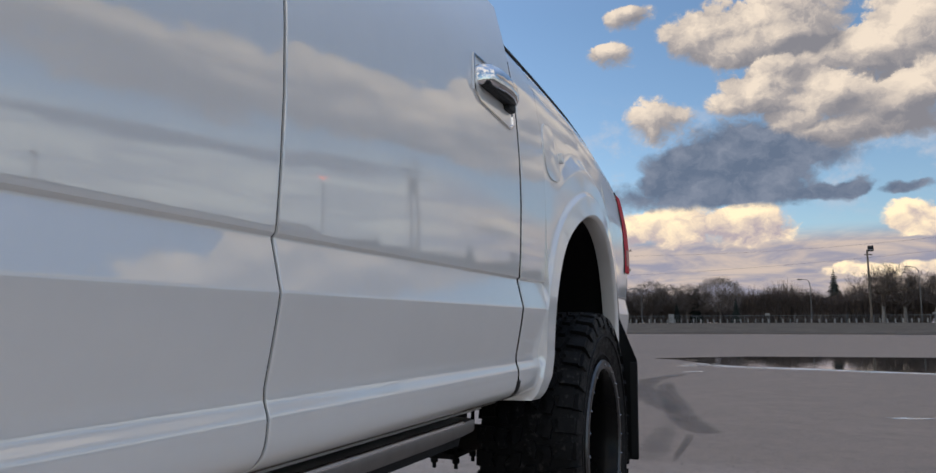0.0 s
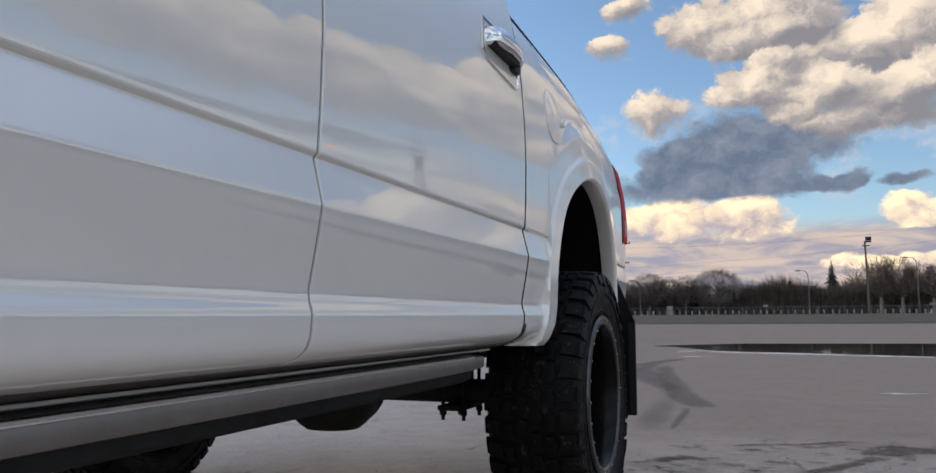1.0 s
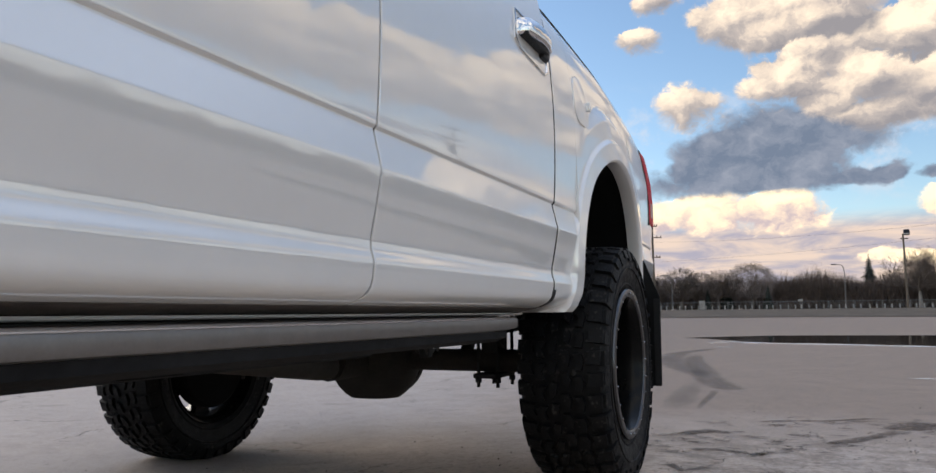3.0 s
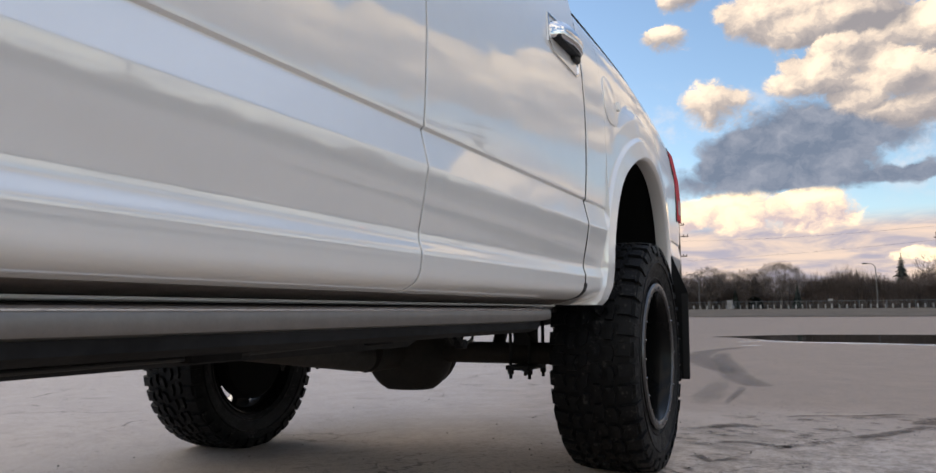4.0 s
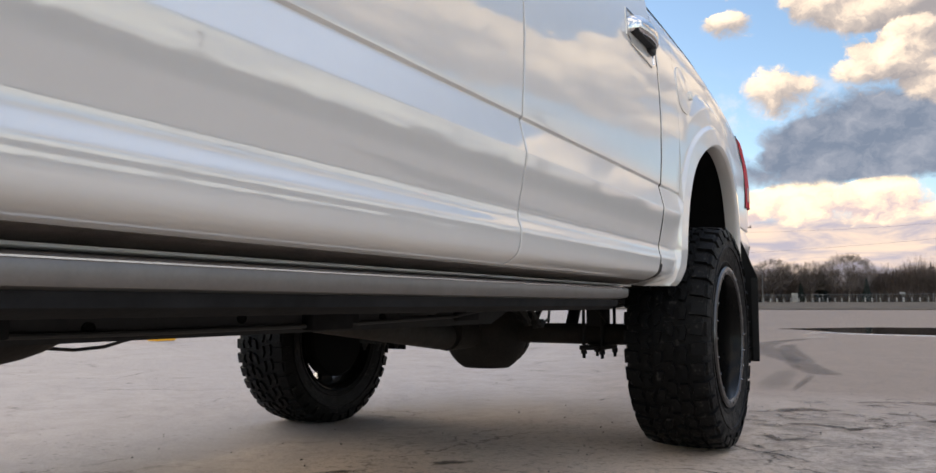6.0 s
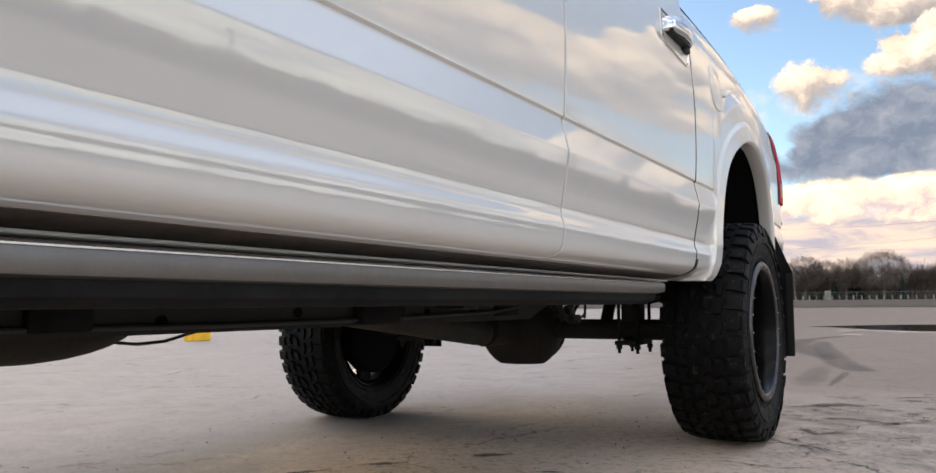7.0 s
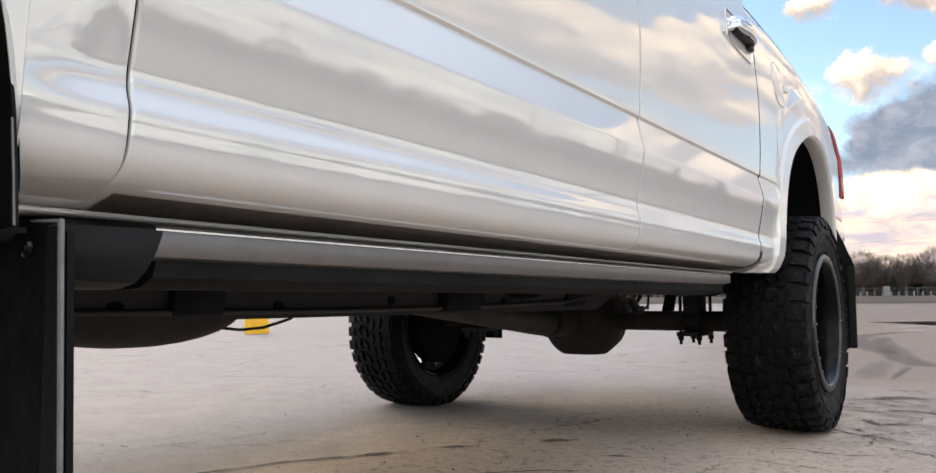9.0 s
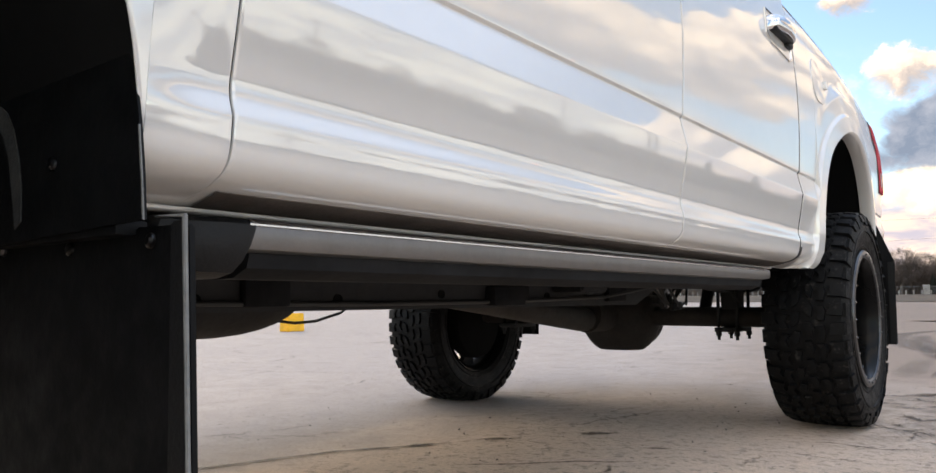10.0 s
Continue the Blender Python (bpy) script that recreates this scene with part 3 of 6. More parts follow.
def bed_x(y, z):
    """Bed side: the same section, a rounded rail on top, drawn in towards the tail, swollen round the wheel."""
    top = bed_top(y)
    x = side_x(min(z, 1.26))
    u = (z - (top - 0.245)) / 0.245
    if u > 0:
        x -= 0.030 * u + 0.052 * u ** 5
    if y > -0.1:
        x -= 0.046 * ((y + 0.1) / 1.02) ** 1.6
    yc, zc, r = ARCHES[0]
    d = math.hypot(y - yc, max(z, zc) - zc) - r
    k = min(1.0, max(0.0, (0.195 - d) / 0.060))
    turn = math.degrees(math.atan2(max(z - zc, 0.0), yc - y))
    k *= min(1.0, max(0.0, (turn - 40.0) / 45.0))
    x += 0.024 * k * k * (3 - 2 * k)
    return x


def fender_x(y, z):
    """Front fender: the hollow of the door side fades out towards the wheel."""
    x = side_x(z)
    k = min(1.0, max(0.0, (-2.903 - y) / 0.105))
    k = k * k * (3 - 2 * k)
    if 0.645 < z < 0.8155:
        u = (z - 0.645) / 0.1705
        x += k * (0.9935 + 0.0145 * u + 0.0060 * u * (1 - u) - x)
    return x - 0.06 * max(0.0, (-3.9 - y) / 0.4) ** 2


ROLL = [(-0.010, 0.0), (-0.0035, 0.0), (-0.0010, 0.0008), (0.0, 0.0032)]


def seam_shift(z, sweep=0.018):
    return -sweep * max(0.0, (0.655 - z) / 0.080) ** 2 + 0.006 * max(0.0, z - 0.89)


def door_panel(s, y0, y1, levels, columns=26):
    rows = []
    for z in levels:
        x, a, b = side_x(z), y0 + seam_shift(z, 0.007 if y0 < -2.5 else 0.018), y1 + seam_shift(z)
        row = [(s * (x + dx), a + dy, z) for dx, dy in ROLL]
        row += [(s * x, a + w, z) for w in (0.0045, 0.007, 0.014)]
        row += [(s * x, a + 0.014 + (b - a - 0.028) * k / columns, z) for k in range(1, columns)]
        row += [(s * x, b - w, z) for w in (0.014, 0.007, 0.0045)]
        row += [(s * (x + dx), b - dy, z) for dx, dy in ROLL[::-1]]
        rows.append(row)
    low = [(p[0] - s * 0.03, p[1], p[2] + 0.001) for p in rows[0]]
    return sheet([low] + rows)


def arch_panel(s, y0, y1, yc, zc, radius, xfun, top, swell, lip=0.055, lean=0.0):
    """A side panel with a wheel arch cut into its lower edge; the lip turns inwards."""
    near = yc - radius - lean
    ys = [y0 + 0.0032, y0 + 0.0045, y0 + 0.007] + [y0 + 0.014 + (near - 0.114 - y0) * k / 6 for k in range(7)] + [near - w for w in (0.085, 0.072, 0.066, 0.060, 0.045, 0.03, 0.015)]
    if lean:
        ys += [near - 0.085 + 0.004 * k for k in range(21)]
        ys = sorted(y for y in ys if y < near - 0.001)
    ys += [near - 0.0005] + ([near + lean * (1 - (1 - k / 12) ** 1.7) for k in range(12)] if lean else [])
    ys += [yc - radius * math.cos(math.pi * k / 72) for k in range(73)]
    ys += [yc + radius + 0.0005]
    far = yc + radius
    ys += [far + w for w in (0.015, 0.03, 0.045, 0.060, 0.066, 0.072, 0.085)] + [far + 0.10 + (y1 - 0.0032 - far - 0.10) * k / 12 for k in range(13)] if y1 - far > 0.12 else [far + (y1 - 0.0032 - far) * k / 6 for k in range(1, 7)]
    n = 110

    def point(y, z):
        x = xfun(y, z)
        d = math.hypot(y - yc, max(z, zc) - zc) - radius
        if y < yc and z < zc:
            d -= lean * min(1.0, (zc - z) / (zc - SILL)) ** 1.7
        k = min(1.0, max(0.0, (0.072 - d) / 0.016))
        k = k * k * (3 - 2 * k)
        if lean and z < 0.95:
            # the flare runs smoothly past the creases of the body side
            x += k * (float(np.interp(z, (0.575, 0.60, 0.64, 0.70, 0.82, 0.95), (0.955, 0.978, 0.992, 0.997, 1.000, 1.0022))) + (x - side_x(z)) - x)
        x += swell * k + 0.4 * swell * max(0.0, 1 - max(d, 0.0) / 0.05)
        return x

    def opening(y):
        """Height of the arch's edge: a circle, with a front foot that leans forward."""
        if y < yc - radius:
            return zc - ((yc - radius - y) / lean) ** (1 / 1.7) * (zc - SILL) if lean else zc
        return zc + math.sqrt(max(0.0, radius ** 2 - (y - yc) ** 2))

    cols = []
    for y in ys:
        inside = near - 1e-6 <= y <= yc + radius
        low = opening(y) if inside else SILL
        crest = top(y)
        zs = [low + (crest - low) * (k / n) for k in range(n + 1)]
        if not inside:
            zs = sorted(set([SILL] + [z for z in LEVELS if SILL + 0.002 < z < crest - 0.004] + [crest]))
            zs = [zs[0]] + list(np.interp(np.linspace(0, len(zs) - 1, n), range(len(zs)), zs))
            zs = sorted(zs)
        cols.append([(s * point(y, z), y, z) for z in zs])
    bm = sheet(cols)
    # rolled edges fore and aft
    for y, sign, col in ((y0, 1, cols[0]), (y1, -1, cols[-1])):
        strip = [[(p[0] + s * dx, y + sign * dy, p[2]) for p in col] for dx, dy in ROLL]
        b2 = sheet(strip)
        me = bpy.data.meshes.new("strip")
        b2.to_mesh(me)
        bm.from_mesh(me)
        bpy.data.meshes.remove(me)
        b2.free()
    # lip: rounded edge of the arch, then a return inwards
    edge = [(s * point(near - 0.0005, SILL), near, SILL)]
    edge += [(s * point(y, opening(y)), y, opening(y)) for y in ys if near + 1e-4 < y <= yc + radius]
    edge += [(s * point(yc + radius + 0.0005, SILL), yc + radius, SILL)]
    strips = []
    for inset, grow in ((0.0, 0.0), (min(0.004, lip * 0.4), min(0.006, lip)), (min(0.012, lip * 0.7), min(0.010, lip)), (lip, min(0.008, lip))):
        strips.append([(p[0] - s * inset, yc + (p[1] - yc) * (1 - grow / radius), zc + (p[2] - zc) * (1 - grow / radius) if p[2] > zc else p[2]) for p in edge])
    b2 = sheet(strips)
    me = bpy.data.meshes.new("strip")
    b2.to_mesh(me)
    bm.from_mesh(me)
    bpy.data.meshes.remove(me)
    b2.free()
    bmesh.ops.remove_doubles(bm, verts=bm.verts, dist=0.0004)
    return bm


def ring_loft(sections):
    """Skin closed sections of equal length."""
    bm = bmesh.new()
    made = [[bm.verts.new(p) for p in sec] for sec in sections]
    n = len(made[0])
    for a, b in zip(made, made[1:]):
        for k in range(n):
            bm.faces.new((a[k], a[(k + 1) % n], b[(k + 1) % n], b[k]))
    bm.faces.new(made[0][::-1]), bm.faces.new(made[-1])
    return bm


SEAM_F, SEAM_M, SEAM_R = -2.892, -1.750, -0.794
BED_END = 0.93
for s in (1, -1):
    part("front_fender", arch_panel(s, -4.28, SEAM_F - 0.0010, *ARCHES[1], fender_x, lambda y: 1.40, 0.0, 0.003), PAINT, truck, "white front fender")
    front_door = part("front_door", door_panel(s, SEAM_F + 0.0010, SEAM_M - 0.0021, DOOR_LEVELS), PAINT, truck, "glossy white front door")
    rear_door = part("rear_door", door_panel(s, SEAM_M + 0.0021, SEAM_R - 0.0055, DOOR_LEVELS), PAINT, truck, "glossy white rear door")
    bed_side = part("bed_side", arch_panel(s, SEAM_R + 0.0095, BED_END, *ARCHES[0], bed_x, bed_top, 0.012, lean=0.035), PAINT, truck, "white bed side with flared wheel arch")
    # rocker strip under the doors, a black end piece behind it
    part("rocker", ring_loft([[(s * x, y, z) for x, z in ((0.85, 0.5785), (0.9005, 0.5785), (0.9045, 0.5793), (0.9070, 0.5808), (0.9078, 0.5828), (0.9065, 0.5846), (0.85, 0.5856))] for y in (-2.945, -2.94, SEAM_R - 0.025, SEAM_R - 0.02)]), PAINT, truck, "white sill strip under the doors")
    # added strip: the dark underside of the sill, painted as shade
    part("sill_shade_strip", sheet([[(s * (side_x(z) + 0.0016 * k), y, z - 0.0012 * k) for y in (-2.88, -2.86, -2.4, -1.9, -1.4, SEAM_R - 0.05, SEAM_R - 0.03)] for z, k in ((0.5868, 1), (0.5885, 1), (0.5905, 1), (0.5925, 1), (0.5945, 1), (0.5965, 1), (0.5980, 0.5), (0.5985, -0.5))]), SILLSHADE, truck, "added dark brown strip imitating shade along the bottom of the sill")
    part("sill_inner", box((s * 0.84, -2.93, 0.5860), (s * 0.885, SEAM_R - 0.02, 0.635), 0.002), BLACKGAP, truck)
    # handle: cup, chrome bar and its foot
    for door, y1 in ((rear_door, -0.805), (front_door, -1.765)):
        hz = 1.298
        hx = side_x(hz)
        # recessed cup with a raised bright edge, drawn as a slanted four-sided plate
        ring = [(-0.255, 0.048), (-0.275, -0.034), (-0.245, -0.052), (-0.055, -0.066), (-0.028, -0.052), (-0.020, 0.050)]
        rows = []
        for f, out in ((1.05, -0.002), (1.04, 0.003), (1.0, 0.003), (0.97, -0.002), (0.80, -0.022), (0.3, -0.026)):
            rows.append([(s * (side_x(hz + v * f) + out), y1 + 0.0 - 0.15 + (u + 0.15) * f, hz + v * f) for u, v in ring + ring[:1]])
        part("handle_cup", sheet(rows), PAINT, door, "", 20)
        part("handle_trim", sheet([[(p[0] + s * 0.0012, p[1], p[2]) for p in r] for r in rows[1:4]]), CHROME, door, "thin chrome edge round the handle recess")
        secs = []
        for y, out, h, dz in ((-0.250, -0.006, 0.018, 0.004), (-0.244, 0.014, 0.022, 0.006), (-0.228, 0.030, 0.024, 0.008), (-0.19, 0.038, 0.023, 0.010), (-0.14, 0.041, 0.020, 0.011), (-0.09, 0.039, 0.018, 0.010), (-0.05, 0.031, 0.016, 0.007), (-0.024, 0.016, 0.015, 0.003), (-0.016, 0.0, 0.013, 0.001)):
            sec = []
            for a in range(12):
                t = 2 * math.pi * a / 12
                c, sn = math.cos(t), math.sin(t)
                sec.append((s * (hx + out - 0.012 + 0.012 * math.copysign(abs(c) ** 0.7, c)), y1 + y, hz + dz + h * math.copysign(abs(sn) ** 0.7, sn)))
            secs.append(sec)
        part("handle_bar", ring_loft(secs), CHROME, door, "chrome door handle", 50)
        part("handle_foot", box((s * (hx - 0.02), y1 - 0.085, hz - 0.028), (s * (hx + 0.018), y1 - 0.030, hz - 0.004), 0.009), PLASTIC, door, "black handle lock cover")
        part("handle_grip", box((s * (hx + 0.0), y1 - 0.240, hz - 0.017), (s * (hx + 0.026), y1 - 0.06, hz - 0.007), 0.004), PLASTIC, door, "black underside of the handle")

# dark rubber behind the gaps between the panels
for s in (1, -1):
    for seam, sweep, deep in ((SEAM_F, 0.007, 0.0), (SEAM_M, 0.018, 0.0), (SEAM_R + 0.002, 0.018, 0.008)):
        rows = [[(s * (side_x(z) - d - deep), seam + seam_shift(z, sweep) + w, z) for w, d in ((-0.016, 0.0125), (-0.009, 0.0060), (-0.0022, 0.0036), (0.0022, 0.0036), (0.009, 0.0060), (0.016, 0.0125))] for z in LEVELS if z > 0.588]
        part("door_seal", sheet(rows), BLACKGAP, truck)

    # dark facing of the gap between cab and bed
    part("bed_seal", sheet([[(s * (side_x(z) - 0.0022), SEAM_R + 0.0088, z), (s * (side_x(z) - 0.035), SEAM_R + 0.0088, z)] for z in LEVELS if 0.60 < z < 1.44]), BLACKGAP, truck)

# thin black cap along the top of the bed sides
for s in (1, -1):
    part("bed_rail_cap", tube([(s * (bed_x(y, bed_top(y)) + 0.002), y, bed_top(y) + 0.006) for y in (SEAM_R + 0.012 + (BED_END - SEAM_R - 0.02) * k / 24 for k in range(25))], 0.006, 8), PLASTIC, truck, "thin black cap on the bed rail")

# fuel filler door on the left bed side
outline = []
for k in range(40):
    a = 2 * math.pi * k / 40
    c, sn = math.cos(a), math.sin(a)
    outline.append((0.078 * math.copysign(abs(c) ** 0.75, c), 0.078 * math.copysign(abs(sn) ** 0.75, sn)))
fy, fz = -0.490, 1.250
rows = []
for scale, out in ((1.05, -0.0010), (1.025, 0.0012), (1.02, -0.004), (1.0, -0.004), (0.99, 0.003), (0.96, 0.0032), (0.5, 0.006), (0.02, 0.006)):
    rows.append([(bed_x(fy + u * scale, fz + v * scale) + out, fy + u * scale, fz + v * scale) for u, v in outline + outline[:1]])
fuel = part("fuel_door", sheet(rows), PAINT, truck, "round white fuel filler door")
part("fuel_door_gap", sheet([[(bed_x(fy + u * scale, fz + v * scale) - 0.0030, fy + u * scale, fz + v * scale) for u, v in outline + outline[:1]] for scale in (1.0205, 0.9985)]), BLACKGAP, fuel)
part("fuel_door_catch", box((0.985, -0.425, 1.236), (1.012, -0.402, 1.264), 0.004), PAINT, fuel)

# black seal between cab and bed at the sill
for s in (1, -1):
    part("sill_seal", ring_loft([[(s * (side_x(z) + o), SEAM_R + seam_shift(z) + w, z) for w, o in ((-0.013, 0.0018), (0.012, 0.0018), (0.012, -0.03), (-0.013, -0.03))] for z in (0.588, 0.594, 0.600, 0.607, 0.615, 0.624, 0.634, 0.646)]), PLASTIC, truck)

# inner body that closes the seams and the bed
part("cab_floor", box((-0.93, -2.90, 0.61), (0.93, -0.815, 0.70)), BLACKGAP, truck)
for s in (1, -1):
    part("door_inner", box((s * 0.925, -2.90, 0.62), (s * 0.955, -0.79, 1.46)), BLACKGAP, truck)
part("bed_box", prism([(-0.80, 0.80), (0.80, 0.80), (0.80, 1.40), (0.76, 1.40), (0.76, 0.88), (-0.76, 0.88), (-0.76, 1.40), (-0.80, 1.40)], -0.78, 0.915), PLASTIC, truck, "black bed liner")
for s in (1, -1):
    for (yc, zc, r), x0 in zip(ARCHES, (0.55, 0.55)):
        rows = []
        for k in range(25):
            a = math.pi * k / 24
            y, z = yc - (r + 0.004) * math.cos(a), zc + (r + 0.004) * math.sin(a)
            rows.append([(s * x0, y, z), (s * 0.990, y, z)])
        rows = [[(p[0], p[1], 0.585) for p in rows[0]]] + rows + [[(p[0], p[1], 0.585) for p in rows[-1]]]
        liner = sheet(rows)
        liner.faces.new([liner.verts.new((s * x0, p[0][1], p[0][2])) for p in rows])
        part("wheel_well", liner, BLACKGAP, truck)

# cab above the belt line
def ring_at(z, y0, y1, half, rnd):
    pts = []
    for cx, cy, a0 in ((half - rnd, y1 - rnd, 0), (-half + rnd, y1 - rnd, 90), (-half + rnd, y0 + rnd, 180), (half - rnd, y0 + rnd, 270)):
        for k in range(6):
            a = radians(a0 + 18 * k)
            pts.append((cx + rnd * math.cos(a), cy + rnd * math.sin(a), z))
    return pts


part("cab", ring_loft([ring_at(1.45, -2.94, -0.80, 0.950, 0.05), ring_at(1.56, -2.90, -0.800, 0.938, 0.06), ring_at(1.76, -2.50, -0.86, 0.84, 0.10), ring_at(1.93, -2.20, -0.93, 0.76, 0.14), ring_at(1.98, -2.05, -1.02, 0.68, 0.16)]), PAINT, truck, "white cab")
for s in (1, -1):
    for y0, y1, y2, y3 in ((-2.62, -1.80, -1.80, -2.27), (-1.72, -0.95, -1.01, -1.72)):
        rows = [[(s * 0.9405, y0, 1.565), (s * 0.9405, y1, 1.565)], [(s * 0.845, y3, 1.76), (s * 0.845, y2, 1.76)], [(s * 0.792, y3 + 0.12, 1.87), (s * 0.792, y2 - 0.03, 1.87)]]
        part("side_window", sheet(rows), SMOKE, truck, "dark tinted side window")
part("windscreen", sheet([[(-0.80, -2.905, 1.57), (0.80, -2.905, 1.57)], [(-0.72, -2.515, 1.76), (0.72, -2.515, 1.76)], [(-0.66, -2.26, 1.905), (0.66, -2.26, 1.905)]]), SMOKE, truck, "dark windscreen")
part("rear_window", sheet([[(-0.78, -0.793, 1.565), (0.78, -0.793, 1.565)], [(-0.70, -0.853, 1.76), (0.70, -0.853, 1.76)], [(-0.64, -0.905, 1.87), (0.64, -0.905, 1.87)]]), SMOKE, truck, "dark rear window")
part("hood", ring_loft([[(-0.92, -4.20, z0), (-0.5, -4.34, z0), (0.5, -4.34, z0), (0.92, -4.20, z0), (0.93, -2.93, z1), (0.4, -2.90, z1), (-0.4, -2.90, z1), (-0.93, -2.93, z1)] for z0, z1 in ((1.20, 1.30), (1.36, 1.46), (1.42, 1.53))]), PAINT, truck, "white hood")
part("grille", box((-0.62, -4.40, 0.98), (0.62, -4.30, 1.34), 0.02), PLASTIC, truck, "black grille")
part("front_bumper", box((-0.98, -4.46, 0.66), (0.98, -4.24, 0.95), 0.04), CHROME, truck, "chrome front bumper")
for s in (1, -1):
    part("headlight", box((s * 0.63, -4.38, 1.05), (s * 0.92, -4.22, 1.32), 0.03), CLEAR, truck, "clear headlight")
part("tailgate", box((-0.83, 0.915, 0.90), (0.83, 0.965, 1.39), 0.015), PAINT, truck, "white tailgate")
part("rear_bumper", box((-0.90, 0.98, 0.64), (0.90, 1.12, 0.82), 0.03), CHROME, truck, "chrome rear bumper")
for s in (1, -1):
    lamp = part("tail_light", ring_loft([[(s * (bed_x(y, z) + o), y, z) for y, o in ((0.800, 0.0045), (0.86, 0.0075), (0.93, 0.0090), (0.965, 0.002), (0.972, -0.05), (0.90, -0.09), (0.80, -0.03))] for z in (1.000, 1.004, 1.10, 1.20, 1.30, 1.336, 1.340)]), RED, truck, "red tail light")
    part("reversing_lens", ring_loft([[(s * (bed_x(y, z) + o), y, z) for y, o in ((0.835, 0.0075), (0.90, 0.0100), (0.945, 0.0085), (0.945, -0.01), (0.835, -0.01))] for z in (1.03, 1.10)]), LENS, lamp)
    part("tail_light_bezel", ring_loft([[(s * (bed_x(y, z) + o), y, z) for y, o in ((0.793, 0.001), (0.799, 0.0045), (0.799, -0.02), (0.793, -0.02))] for z in (0.99, 1.10, 1.22, 1.352)]), PLASTIC, lamp)

# ---------------------------------------------------------------- wheels
def tyre_mesh():
    R, W = 0.428, 0.158
    rim_r = 0.256
    prof = [(-0.118, rim_r), (-0.140, 0.276), (-0.154, 0.330), (-0.158, 0.362), (-0.152, 0.392), (-0.138, 0.409), (-0.10, 0.4155), (0, 0.417), (0.10, 0.4155), (0.138, 0.409), (0.152, 0.392), (0.158, 0.362), (0.154, 0.330), (0.140, 0.276), (0.118, rim_r)]
    bm = lathe(prof, 96, "x")
    rng = random.Random(4)

    def block(corners, r0, r1, taper=0.86):
        """corners: (across, angle) of a tread block; from radius r0 to r1."""
        cx, ca = sum(c[0] for c in corners) / len(corners), sum(c[1] for c in corners) / len(corners)
        lo, hi = [], []
        for x, a in corners:
            drop = 0.010 * (abs(x) / W) ** 4
            lo.append(bm.verts.new((x, r0 * math.cos(a), r0 * math.sin(a))))
            xx, aa = cx + (x - cx) * taper, ca + (a - ca) * taper
            hi.append(bm.verts.new((xx, (r1 - drop) * math.cos(aa), (r1 - drop) * math.sin(aa))))
        bm.faces.new(hi)
        n = len(lo)
        for k in range(n):
            bm.faces.new((lo[k], lo[(k + 1) % n], hi[(k + 1) % n], hi[k]))

    n = 38
    for k in range(n):
        a = 2 * math.pi * k / n
        d = 2 * math.pi / n
        for sgn in (1, -1):
            off = 0.0 if sgn > 0 else d / 2
            j = rng.uniform(-0.04, 0.04) * d
            # shoulder lug with a stepped inner end
            long = 0.155 if k % 2 else 0.146
            block([(sgn * 0.092, a + off + 0.10 * d), (sgn * 0.100, a + off + 0.40 * d), (sgn * 0.090, a + off + 0.74 * d), (sgn * long, a + off + 0.78 * d), (sgn * long, a + off + 0.04 * d)], 0.405, R)
            # side biter running down the shoulder
            x0 = 0.150 if k % 2 else 0.1465
            lo, hi = [], []
            for r, x in ((0.412, 0.148), (0.372 if k % 2 else 0.385, 0.1575)):
                for f in (0.08, 0.74):
                    aa = a + off + f * d
                    lo.append(bm.verts.new((sgn * (x - 0.006), r * math.cos(aa), r * math.sin(aa))))
                    hi.append(bm.verts.new((sgn * (x + 0.007), r * math.cos(aa), r * math.sin(aa))))
            bm.faces.new((hi[0], hi[1], hi[3], hi[2]))
            for p, q in ((0, 1), (1, 3), (3, 2), (2, 0)):
                bm.faces.new((lo[p], lo[q], hi[q], hi[p]))
            # mid and centre blocks, interlocking
            block([(sgn * 0.046, a + off + (0.20) * d + j), (sgn * 0.062, a + off + 0.55 * d + j), (sgn * 0.052, a + off + 0.98 * d + j), (sgn * 0.080, a + off + 1.02 * d + j), (sgn * 0.088, a + off + 0.50 * d + j), (sgn * 0.078, a + off + 0.16 * d + j)], 0.408, R)
            block([(sgn * 0.004, a + off + 0.05 * d), (sgn * 0.012, a + off + 0.66 * d), (sgn * 0.034, a + off + 0.86 * d), (sgn * 0.042, a + off + 0.40 * d), (sgn * 0.030, a + off + 0.02 * d)], 0.408, R)
    # raised rings on the side wall
    for sgn in (1, -1):
        for r, x in ((0.290, 0.144), (0.348, 0.158)):
            pr = [(sgn * (x - 0.006), r - 0.006), (sgn * (x + 0.003), r - 0.003), (sgn * (x + 0.003), r + 0.003), (sgn * (x - 0.006), r + 0.006)]
            b2 = lathe(pr, 96, "x")
            me = bpy.data.meshes.new("ring")
            b2.to_mesh(me)
            bm.from_mesh(me)
            bpy.data.meshes.remove(me)
            b2.free()
    return bm


